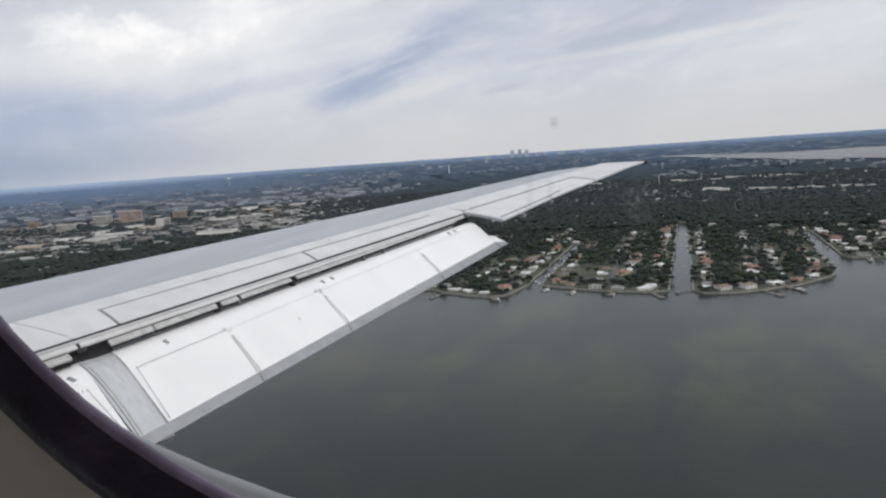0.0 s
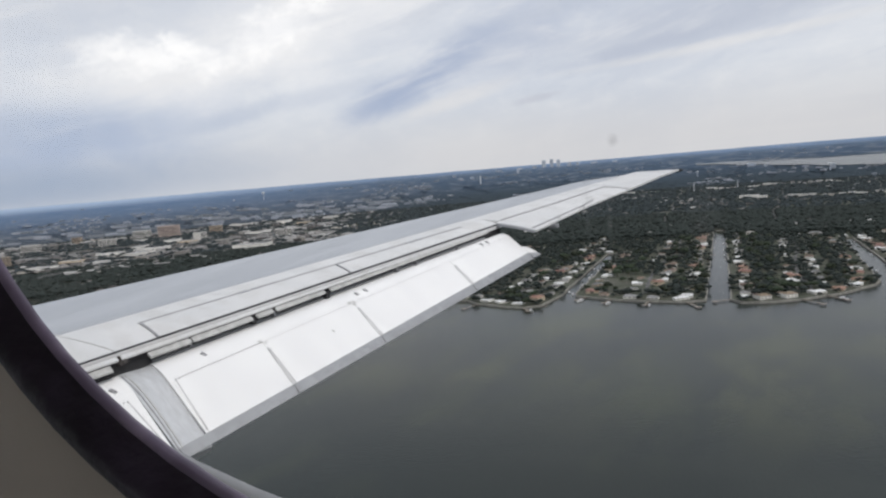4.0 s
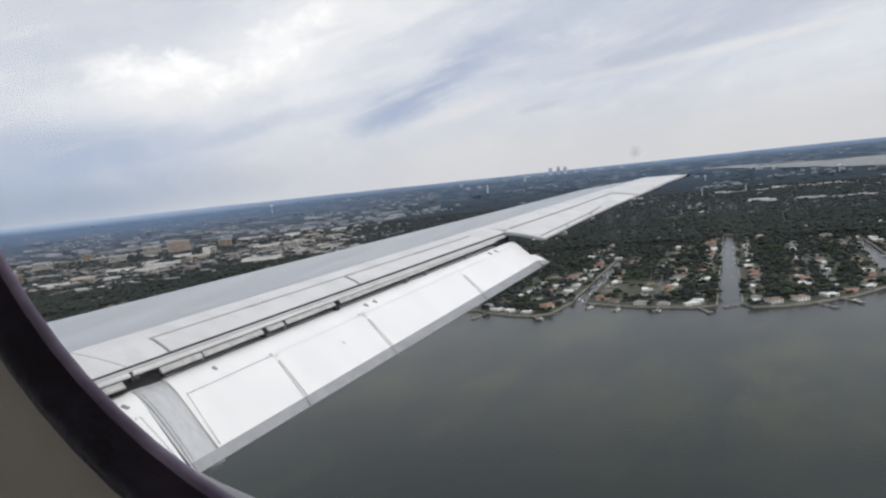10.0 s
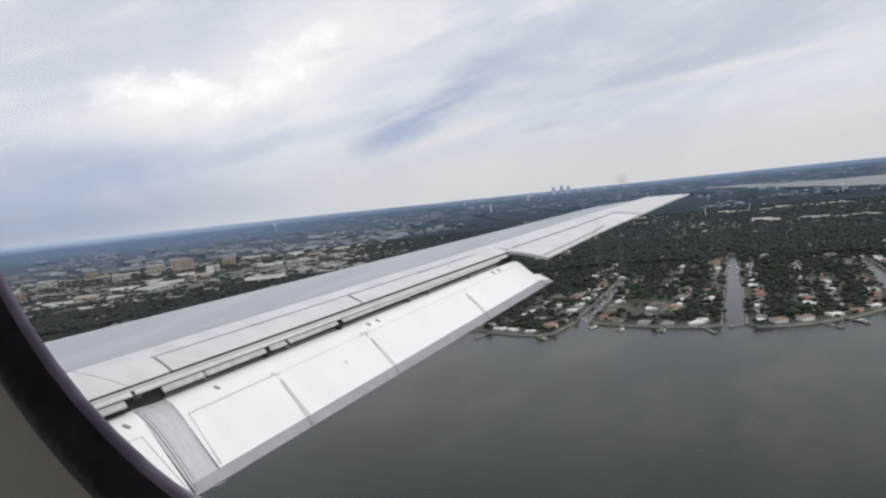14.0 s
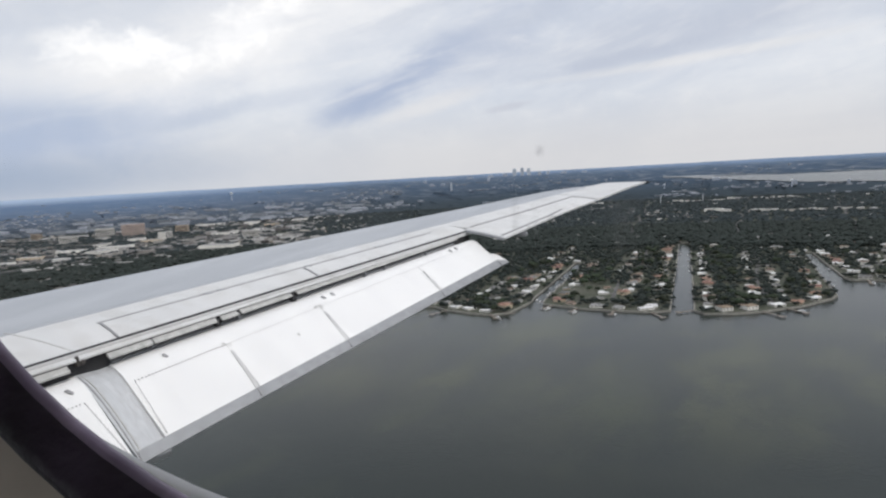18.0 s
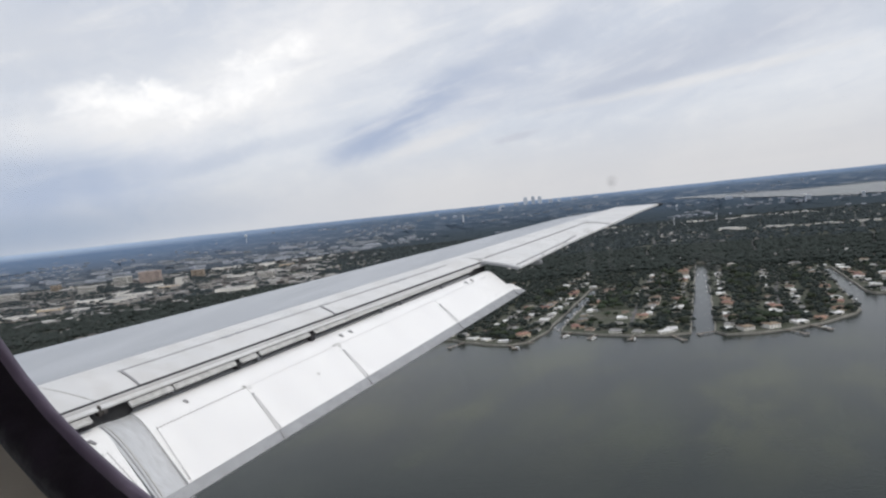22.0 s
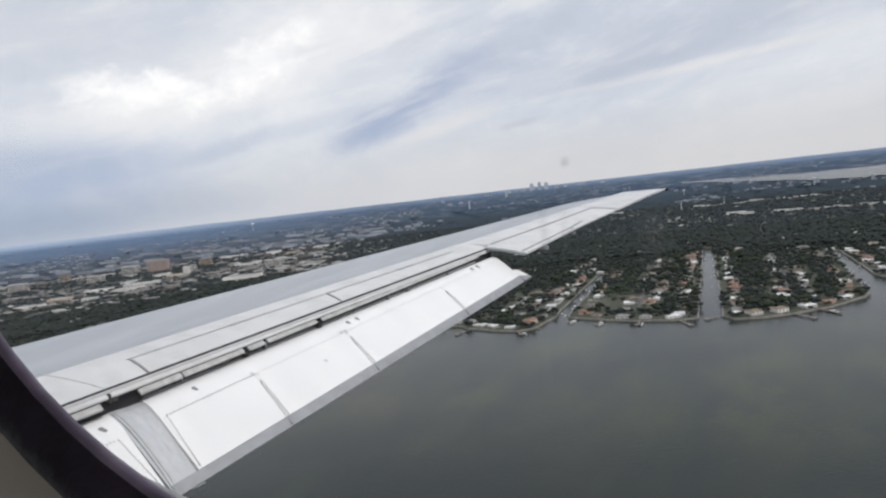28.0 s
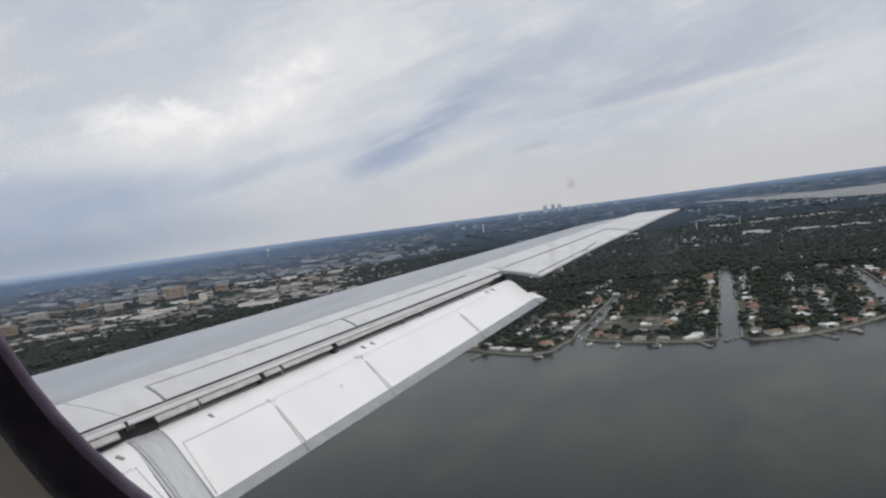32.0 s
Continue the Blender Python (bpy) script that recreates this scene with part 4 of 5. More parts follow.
# added ring: its pale plum colour paints the highlight on the frame's edge
rows = [[(x, y, z) for x, z in oval(sc)] for sc, y in ((1.008, 0.0878), (1.002, 0.0882), (0.9985, 0.0893), (0.9985, 0.0902), (1.01, 0.0906))]
part("inner_lip", loft(rows, True), M["highlight_plum"], window_1, "thin plum-grey painted highlight round the pane", smooth=True)


# the outer pane's grey seal, deeper in the wall and a little wider than the frame
def seal_oval(scale, n=72):
    pts = []
    for k in range(n):
        a = 2 * math.pi * k / n
        c, s = math.cos(a), math.sin(a)
        pts.append((WIN_CX + 0.275 * scale * math.copysign(abs(c) ** 0.77, c), WIN_CZ + (0.1755 if s < 0 else 0.27) * scale * math.copysign(abs(s) ** 0.77, s)))
    return pts


rows = [[(x, y, z) for x, z in seal_oval(sc)] for sc, y in ((1.0, 0.1165), (1.004, 0.1140), (1.012, 0.1135), (1.016, 0.1120), (1.06, 0.1115), (1.06, 0.1165))]
part("outer_seal", loft(rows, True), M["channel_grey"], window_1, "thin grey seal round the outer pane", smooth=True)


bm = bmesh.new()
bm.faces.new([bm.verts.new((x, 0.1168, z)) for x, z in seal_oval(1.01)])
part("outer_pane", bm, pane_material, window_1, "clear outer acrylic pane").visible_shadow = False


# dried marks on the outer pane: one dark speck and faint wiped smears
def mark_material(name, colour, strength, scale):
    m = bpy.data.materials.new(name)
    m.use_nodes = True
    nt = m.node_tree
    N, Lk = nt.nodes.new, nt.links.new
    nt.nodes.remove(nt.nodes["Principled BSDF"])
    tc, grad, tex, fall, mul, clear, body, mixer = (N("ShaderNode" + k) for k in ("TexCoord", "VectorMath", "TexNoise", "MapRange", "Math", "BsdfTransparent", "BsdfDiffuse", "MixShader"))
    grad.operation = "LENGTH"
    Lk(tc.outputs["Object"], grad.inputs[0])
    fall.interpolation_type = "SMOOTHSTEP"
    for i, v in enumerate((0.0, 1.0, strength, 0.0)):
        fall.inputs[i + 1].default_value = v
    Lk(grad.outputs["Value"], fall.inputs[0])
    tex.inputs["Scale"].default_value = scale
    Lk(tc.outputs["Object"], tex.inputs["Vector"])
    mul.operation = "MULTIPLY"
    Lk(fall.outputs[0], mul.inputs[0]), Lk(tex.outputs["Fac"], mul.inputs[1])
    body.inputs[0].default_value = (*colour, 1)
    Lk(mul.outputs[0], mixer.inputs[0]), Lk(clear.outputs[0], mixer.inputs[1]), Lk(body.outputs[0], mixer.inputs[2])
    Lk(mixer.outputs[0], nt.nodes["Material Output"].inputs[0])
    return m


speck, film = mark_material("dried_speck", (0.25, 0.25, 0.27), 0.42, 1.5), mark_material("wiped_film", (0.80, 0.82, 0.84), 0.20, 1.6)
for name, x, z, rx, rz, material, label in (("speck", -0.0392, 0.0031, 0.0014, 0.0015, speck, "dried dark speck on the outer pane"),
                                            ("smear", -0.0445, -0.0086, 0.0014, 0.0085, film, "faint wiped smear on the outer pane"),
                                            ("smear", -0.0405, -0.0106, 0.0010, 0.0060, film, "faint wiped smear on the outer pane"),
                                            ("smear", -0.0245, -0.0116, 0.0040, 0.0080, film, "faint wiped smear on the outer pane")):
    bm = bmesh.new()
    bm.faces.new([bm.verts.new((math.cos(a), 0, math.sin(a))) for a in np.linspace(0, 2 * math.pi, 25)[:-1]])
    mark = part(name, bm, material, window_1, label)
    mark.location, mark.scale = (x, 0.1163, z), (rx, 1, rz)
    mark.visible_shadow = False

# ---- water and land ----
rng = np.random.default_rng(7)
LAND_Z = 1.5


def disc(name, radius, z, material, rings=(0, 300, 900, 2000, 3500)):
    bm = bmesh.new()
    bmesh.ops.create_circle(bm, cap_ends=True, radius=radius, segments=96)
    bmesh.ops.translate(bm, verts=bm.verts[:], vec=(0, 0, z))
    return part(name, bm, material)


tagged(disc("water", 4900, 0.0, M["water"]), "calm grey-green bay water with pale shoals", "water", kind="structure")

# canals: axis from the mouth inland, and half widths at both ends
CANALS = {"creek": ((-281, 695), (-330, 1005), 7.5, 8), "canal_a": ((-123, 690), (-223, 1290), 10.5, 9.5), "canal_b": ((15, 900), (-22, 1160), 9, 7)}


def canal_sides(name, reach=1.0):
    (x0, y0), (x1, y1), w0, w1 = CANALS[name]
    d = Vector((x1 - x0, y1 - y0)).normalized()
    nrm = Vector((d.y, -d.x))
    return [(x0 - nrm.x * w0, y0 - nrm.y * w0), (x1 - nrm.x * w1, y1 - nrm.y * w1), (x1 + nrm.x * w1, y1 + nrm.y * w1), (x0 + nrm.x * w0, y0 + nrm.y * w0)]


def shoreline():
    pts = [(-2860, 90), (-1500, 250), (-1000, 370), (-700, 500), (-540, 592), (-440, 640), (-383, 645), (-361, 632), (-333, 623), (-303, 622), (-289, 636)]
    a = canal_sides("creek")
    pts += [(-288, 690), a[1], a[2], (-276, 708)]
    pts += [(-270, 689), (-227, 676), (-187, 673), (-150, 675)]
    a = canal_sides("canal_a")
    pts += [(-134, 688), a[1], a[2], (-112, 694)]
    pts += [(-101, 682), (-73, 689), (-51, 705), (-20, 736), (8, 786)]
    a = canal_sides("canal_b")
    pts += [(13, 806), a[1], a[2], (22, 926)]
    pts += [(29, 909), (62, 912), (140, 905), (230, 940), (400, 1000), (700, 1060), (1000, 1010)]
    return pts


def roughen(pts, step=14, amp=1.6):
    out = []
    for (x0, y0), (x1, y1) in zip(pts, pts[1:]):
        n = max(1, int(math.hypot(x1 - x0, y1 - y0) / step))
        for k in range(n):
            g = k / n
            x, y = x0 + (x1 - x0) * g, y0 + (y1 - y0) * g
            j = noise.noise_vector(Vector((x * 0.03, y * 0.03, 1.0))) * amp
            out.append((x + j.x, y + j.y))
    out.append(pts[-1])
    return out


SHORE = roughen(shoreline())
arc = [(2870 * math.sin(a), 2870 * math.cos(a)) for a in np.linspace(radians(20), radians(-86), 60)]
OUTLINE = SHORE + arc
bm = bmesh.new()
lo = [bm.verts.new((x, y, -1.0)) for x, y in OUTLINE]
hi = [bm.verts.new((x, y, LAND_Z)) for x, y in OUTLINE]
top = bm.faces.new(hi[::-1])
top.normal_update()
if top.normal.z < 0:
    top.normal_flip()
bmesh.ops.triangulate(bm, faces=[top])
tagged(part("ground", bm, M["grass"]), "dark green suburban land behind the shore", "ground", kind="structure")
# sea wall: one band along the whole shore
rows = []
for (x, y), (xb, yb) in zip(SHORE, SHORE[1:]):
    d = Vector((xb - x, yb - y)).normalized()
    nx, ny = d.y, -d.x
    rows.append([(x + nx * 0.5, y + ny * 0.5, -1), (x + nx * 0.5, y + ny * 0.5, LAND_Z + 0.35), (x - nx * 0.9, y - ny * 0.9, LAND_Z + 0.35), (x - nx * 0.9, y - ny * 0.9, LAND_Z - 0.3)])
tagged(part("sea_wall", loft(rows), M["seawall"]), "pale weathered concrete sea wall along the shore", "wall", kind="structure")

OUT = np.array(OUTLINE)


def inside(px, py):
    """Which points lie on the land."""
    px, py = np.asarray(px, float), np.asarray(py, float)
    hit = np.zeros(px.shape, bool)
    x0, y0 = OUT[:, 0], OUT[:, 1]
    x1, y1 = np.roll(x0, -1), np.roll(y0, -1)
    for a, b, c, d in zip(x0, y0, x1, y1):
        if b == d:
            continue
        cross = ((b > py) != (d > py)) & (px < (c - a) * (py - b) / (d - b) + a)
        hit ^= cross
    return hit


# what is taken already, on a 3 m grid
GX0, GY0, GN = -2900, 60, 3.0
taken = np.zeros((1300, 1000), bool)


def cells(x, y):
    return np.clip(((np.asarray(x) - GX0) / GN).astype(int), 0, 1299), np.clip(((np.asarray(y) - GY0) / GN).astype(int), 0, 999)


def take(x, y, r):
    i, j = cells(x, y)
    k = int(math.ceil(r / GN))
    taken[max(0, i - k):i + k + 1, max(0, j - k):j + k + 1] = True


def is_taken(x, y, r):
    i, j = cells(x, y)
    k = int(math.ceil(r / GN))
    return taken[max(0, i - k):i + k + 1, max(0, j - k):j + k + 1].any()


def road(name, pts, w, material, label="grey asphalt street between houses", z=LAND_Z + 0.05):
    rows = []
    for k, (x, y) in enumerate(pts):
        a, b = pts[max(0, k - 1)], pts[min(len(pts) - 1, k + 1)]
        d = Vector((b[0] - a[0], b[1] - a[1])).normalized()
        rows.append([(x + d.y * w / 2, y - d.x * w / 2, z), (x - d.y * w / 2, y + d.x * w / 2, z)])
    ob = part(name, loft(rows), material)
    for (xa, ya), (xb, yb) in zip(pts, pts[1:]):
        n = max(1, int(math.hypot(xb - xa, yb - ya) / 3))
        for g in np.linspace(0, 1, n + 1):
            take(xa + (xb - xa) * g, ya + (yb - ya) * g, 0 if w < 5 else w / 2 - 1)
    return tagged(ob, label, "road", kind="structure")


STREETS = [((-205, 715), (-290, 1400)), ((-48, 745), (-130, 1420)),
           ((70, 945), (20, 1420)), ((160, 950), (110, 1420)), ((250, 985), (200, 1420)), ((-345, 665), (-410, 1420)), ((-450, 680), (-530, 1420)),
           ((-660, 1420), (200, 1440)), ((-800, 1700), (260, 1720)), ((-350, 1400), (-620, 2830)), ((-150, 1400), (-250, 2850)), ((60, 1420), (30, 2850)),
           ((-900, 2120), (300, 2110)), ((-1000, 2520), (300, 2480)), ((-620, 700), (-1000, 2500)), ((-980, 640), (-1500, 2300)), ((-2650, 900), (-1200, 2480)), ((-2500, 600), (-1500, 1500)),
           ((-1960, 560), (-2300, 1600)), ((-1400, 800), (-1900, 2000)), ((-2700, 1250), (-1500, 900))]
for (x0, y0), (x1, y1) in STREETS:
    L = math.hypot(x1 - x0, y1 - y0)
    n = max(2, int(L / 40))
    pts = [(x0 + (x1 - x0) * k / n + 5 * math.sin(k * 0.7 + x0), y0 + (y1 - y0) * k / n) for k in range(n + 1)]
    road("road", pts, 4.2 if L < 800 else 7, M["asphalt"])

# ---- houses ----


def hip_roof(w, d, h, z, over=0.6, ridge=0.5):
    bm = bmesh.new()
    x, y = w / 2 + over, d / 2 + over
    r = max(0.1, x - y * (2 - 2 * ridge)) if x > y else 0.1
    b = [bm.verts.new(p) for p in ((-x, -y, z), (x, -y, z), (x, y, z), (-x, y, z))]
    e = [bm.verts.new(p) for p in ((-x, -y, z - 0.25), (x, -y, z - 0.25), (x, y, z - 0.25), (-x, y, z - 0.25))]
    t = [bm.verts.new((-r, 0, z + h)), bm.verts.new((r, 0, z + h))]
    for f in ((b[0], b[1], t[1], t[0]), (b[1], b[2], t[1]), (b[2], b[3], t[0], t[1]), (b[3], b[0], t[0])):
        bm.faces.new(f)
    for i in range(4):
        j = (i + 1) % 4
        bm.faces.new((e[i], e[j], b[j], b[i]))
    bm.faces.new(e[::-1])
    return bm


def make_house(w, d, h, wall, roof, label, wing_side=1, flat=False, garage=True):
    bm = boxes(((-w / 2, -d / 2, 0), (w / 2, d / 2, h)))
    ww, wd = w * 0.42, d * 0.75
    wx, wy = wing_side * (w / 2 - ww / 2), -d / 2 - wd / 2
    box(bm, (wx - ww / 2, wy - wd / 2, 0), (wx + ww / 2, wy + wd / 2 + 0.02, h * 0.92))
    house = part("house", bm, wall)
    tagged(house, label, "house", "houses along the shore")
    if flat:
        part("roof", boxes(((-w / 2 - 0.5, -d / 2 - 0.5, h), (w / 2 + 0.5, d / 2 + 0.5, h + 0.5)), bevel=0.12), roof, house)
    else:
        part("roof", hip_roof(w, d, d * 0.22, h + 0.2), roof, house)
    b2 = hip_roof(wd, ww, ww * 0.2, h * 0.92 + 0.2)
    bmesh.ops.rotate(b2, verts=b2.verts[:], cent=(0, 0, 0), matrix=Matrix.Rotation(math.pi / 2, 3, "Z"))
    bmesh.ops.translate(b2, verts=b2.verts[:], vec=(wx, wy + 0.4, 0))
    part("wing_roof", b2, roof, house)
    n = 3
    for k in range(n):
        x = -w / 2 + w * (k + 0.5) / n
        for z in ((1.0, 2.2),) if h < 4.5 else ((1.0, 2.3), (4.0, 5.3)):
            part("window", boxes(((x - 0.9, d / 2 - 0.02, z[0]), (x + 0.9, d / 2 + 0.06, z[1]))), M["glass_dark"], house)
    part("door", boxes(((-wx * 0.4 - 0.5, -d / 2 - 0.06, 0), (-wx * 0.4 + 0.5, -d / 2 + 0.02, 2.1))), M["timber"], house)
    if garage:
        part("garage_door", boxes(((wx - 2.2, wy - wd / 2 - 0.06, 0), (wx + 2.2, wy - wd / 2 + 0.02, 2.2))), M["boat_white"], house)
    return house


KINDS = [make_house(20, 11, 3.2, M["stucco_white"], M["shingle_grey"], "low white stucco house with a grey shingle roof"),
         make_house(22, 12, 3.4, M["stucco_beige"], M["tile_red"], "beige house with a red clay tile roof", -1),
         make_house(18, 12, 6.2, M["stucco_white"], M["tile_brown"], "two-storey white house with a brown tile roof"),
         make_house(24, 12, 3.4, M["stucco_white"], M["roof_white"], "long white house with a pale flat roof", -1, True),
         make_house(19, 11, 3.2, M["stucco_pink"], M["tile_brown"], "salmon stucco house with a brown tile roof", 1),
         make_house(21, 13, 6.4, M["stucco_beige"], M["tile_red"], "large two-storey beige villa with a terracotta roof", -1),
         make_house(17, 10, 3.1, M["stucco_white"], M["roof_white"], "small white house with a white roof"),
         make_house(20, 12, 3.3, M["stucco_beige"], M["shingle_grey"], "tan house with a weathered grey roof")]
WEIGHTS = [0.21, 0.08, 0.11, 0.18, 0.08, 0.05, 0.18, 0.11]
spots = []


def try_house(x, y, turn, near=True, r=7):
    if not inside([x, x + 6, x - 6, x + 6, x - 6], [y, y + 6, y - 6, y - 6, y + 6]).all() or is_taken(x, y, r):
        return False
    take(x, y, 6)
    spots.append((x, y, turn, near))
    return True


# waterfront rows first
for (x, y), (xb, yb) in zip(SHORE, SHORE[1:]):
    if not (-760 < x < 260):
        continue
    d = Vector((xb - x, yb - y)).normalized()
    nx, ny = -d.y, d.x
    off = rng.uniform(11, 15)
    if abs(d.y) > 0.75 and rng.random() < 0.3:
        continue
    try_house(x + nx * off + rng.uniform(-3, 3), y + ny * off + rng.uniform(-3, 3), math.atan2(d.y, d.x) + math.pi + rng.normal(0, 0.12), True)
# then both sides of each street
for (x0, y0), (x1, y1) in STREETS[:7]:
    L = math.hypot(x1 - x0, y1 - y0)
    d = Vector((x1 - x0, y1 - y0)) / L
    for k in range(int(L / 17)):
        for side in (-1, 1):
            g = 16 + 17 * k + rng.uniform(-4, 4)
            off = side * rng.uniform(12, 17)
            if rng.random() > np.interp(y0 + d.y * g, [850, 1000, 1150, 1400], [0.9, 0.7, 0.4, 0.2]):
                continue
            x, y = x0 + d.x * g - d.y * off, y0 + d.y * g + d.x * off
            try_house(x, y, math.atan2(d.y, d.x) + (math.pi if side < 0 else 0) + rng.normal(0, 0.08), y < 1330)
near = [s for s in spots if s[3]][:430]
for x, y, turn, _ in spots:
    take(x, y, 9)
# open lawns between the houses and the sea wall
for (x, y), (xb, yb) in zip(SHORE, SHORE[1:]):
    d = Vector((xb - x, yb - y)).normalized()
    if -560 < x < 260 and rng.random() < 0.8 and abs(d.x) > 0.6:
        take(x - d.y * 5, y + d.x * 5, 4)
used = set()
for i, (x, y, turn, _) in enumerate(near):
    k = int(rng.choice(len(KINDS), p=WEIGHTS))
    sc = rng.uniform(0.6, 0.92)
    m = Matrix.Translation((x, y, LAND_Z)) @ Matrix.Rotation(turn, 4, "Z") @ Matrix.Scale(sc, 4)
    if k in used:
        copy_thing(KINDS[k], m)
    else:
        used.add(k)
        KINDS[k].matrix_basis = m
# houses farther inland: joined
cand = [s for s in spots if not s[3]] + [s for s in spots if s[3]][430:]
far = [(s[0], s[1], s[2]) for s in cand]
N = 9000
az = rng.uniform(radians(-10), radians(76), N)
rr = np.sqrt(rng.uniform(1050 ** 2, 2840 ** 2, N))
hx, hy = -rr * np.sin(az), rr * np.cos(az)
ok = inside(hx, hy)
dens = np.array([noise.noise(Vector((x * 0.0035, y * 0.0035, 4.0))) for x, y in zip(hx, hy)])
city = np.degrees(az) > 40
ok &= ((dens > np.where(city, 0.30, 0.36)) & (rng.random(N) < 0.6)) | (rng.random(N) < np.where(city, np.where(rr < 1750, 0.16, 0.05), 0.035))
for x, y in zip(hx[ok], hy[ok]):
    if len(far) < 2000 and not is_taken(x, y, 8):
        take(x, y, 8)
        far.append((x, y, rng.choice([0.12, 0.12 + math.pi / 2]) + rng.normal(0, 0.05)))
hipv = [(-1, -1, 0), (1, -1, 0), (1, 1, 0), (-1, 1, 0), (-0.45, 0, 1), (0.45, 0, 1)]
hipf = [(0, 1, 5, 4), (1, 2, 5), (2, 3, 4, 5), (3, 0, 4)]
cubev = [(x, y, z) for x in (-1, 1) for y in (-1, 1) for z in (0, 1)]
cubef = [(4, 6, 7, 5), (0, 4, 5, 1), (0, 1, 3, 2), (2, 3, 7, 6), (1, 5, 7, 3)]
size = rng.uniform(0.8, 1.25, (len(far), 2))
pr = [(x, y, LAND_Z + 3.9, 8.0 * a, 5.4 * b, 2.2, t) for (x, y, t), (a, b) in zip(far, size)]
pw = [(x, y, LAND_Z, 7.4 * a, 4.9 * b, 4.0, t) for (x, y, t), (a, b) in zip(far, size)]
half = len(far) // 3
tagged(many("distant_roofs", hipv, hipf, pr[half:], M["roof_mix"]), "brown and grey roofs of inland houses among trees", "houses", kind="stuff")
tagged(many("distant_roofs", hipv, hipf, pr[:half], M["roof_pale"]), "pale roofs of inland houses among trees", "houses", kind="stuff")
tagged(many("distant_house_walls", cubev, cubef, pw, M["wall_mix"]), "stucco walls of inland houses", "houses", kind="stuff")

# ---- commercial buildings inland ----


def block(name, w, d, h, wall, roof, label, category, rows_n=1, cols=6, ribbons=True):
    b = part(name, boxes(((-w / 2, -d / 2, 0), (w / 2, d / 2, h))), wall)
    tagged(b, label, category, category + "s inland")
    part("roof", boxes(((-w / 2 + 0.6, -d / 2 + 0.6, h), (w / 2 - 0.6, d / 2 - 0.6, h + 0.25))), roof, b)
    part("parapet", boxes(((-w / 2, -d / 2, h), (w / 2, -d / 2 + 0.6, h + 0.8)), ((-w / 2, d / 2 - 0.6, h), (w / 2, d / 2, h + 0.8)),
                          ((-w / 2, -d / 2 + 0.6, h), (-w / 2 + 0.6, d / 2 - 0.6, h + 0.8)), ((w / 2 - 0.6, -d / 2 + 0.6, h), (w / 2, d / 2 - 0.6, h + 0.8))), wall, b)
    for k in range(3):
        x = w * (-0.3 + 0.3 * k)
        part("roof_unit", boxes(((x - 2, -2 + k, h + 0.25), (x + 2, 2 + k, h + 2.2)), bevel=0.1), M["metal"], b)
    for f in range(rows_n):
        z = 1.2 + f * (h - 1) / rows_n
        top_z = z + min(1.7, (h - 1) / rows_n * 0.55)
        part("window_band", boxes(((-w / 2 + 1, -d / 2 - 0.08, z), (w / 2 - 1, -d / 2 + 0.04, top_z))), M["glass_dark"], b)
        part("window_band", boxes(((w / 2 - 0.04, -d / 2 + 1, z), (w / 2 + 0.08, d / 2 - 1, top_z))), M["glass_dark"], b)
    return b


SHEDS = [block("store", 80, 46, 9, M["stucco_white"], M["roof_shed"], "large flat-roofed white store", "store"),
         block("store", 52, 30, 7, M["stucco_beige"], M["roof_shed"], "beige flat-roofed store with a pale roof", "store"),
         block("warehouse", 110, 40, 10, M["stucco_white"], M["roof_shed"], "long white warehouse with a pale flat roof", "warehouse"),
         block("office_building", 46, 24, 22, M["stucco_white"], M["concrete"], "white mid-rise office building", "office", 6),
         block("office_building", 60, 20, 34, M["stucco_beige"], M["concrete"], "tan high-rise office slab", "office", 9),
         block("hotel", 70, 22, 40, M["stucco_pink"], M["roof_shed"], "salmon-coloured hotel tower beside the mall", "hotel", 11),
         block("shop_row", 70, 26, 12, M["stucco_white"], M["roof_white"], "long low white row of shops among trees", "shop"),
         block("shop", 34, 24, 10, M["stucco_white"], M["roof_white"], "small white flat-roofed shop among trees", "shop")]
placed = set()


def put_block(k, x, y, turn, sc=1.0):
    m = Matrix.Translation((x, y, LAND_Z)) @ Matrix.Rotation(turn, 4, "Z") @ Matrix.Scale(sc, 4)
    take(x, y, 32 * sc)
    if k in placed:
        return copy_thing(SHEDS[k], m)
    placed.add(k)
    SHEDS[k].matrix_basis = m
    return SHEDS[k]


put_block(5, -2020, 1440, 0.75)
for az_d, r, k, turn, sc in ((61.5, 1860, 1, 0.55, 1.0), (58.9, 1960, 0, 0.8, 0.8), (55.9, 1970, 2, 0.62, 0.8), (53.3, 2110, 1, 0.9, 1.1), (47.8, 2180, 2, 0.8, 0.9), (46.6, 2260, 0, 0.8, 0.8),
                             (63.5, 1780, 0, 0.4, 0.9), (66, 1980, 4, 0.4, 0.8), (59, 2350, 3, 0.4, 1), (51, 2480, 4, 0.6, 0.9), (56.5, 2600, 3, 0.3, 1.2), (64, 2450, 3, 0.5, 1.1),
                             (44, 2500, 1, 0.7, 1), (61, 2700, 4, 0.2, 0.8), (49, 2750, 2, 0.5, 1), (67.5, 2250, 0, 0.4, 1)):
    a = radians(az_d)
    put_block(k, -r * math.sin(a), r * math.cos(a), turn, sc)
count = 0
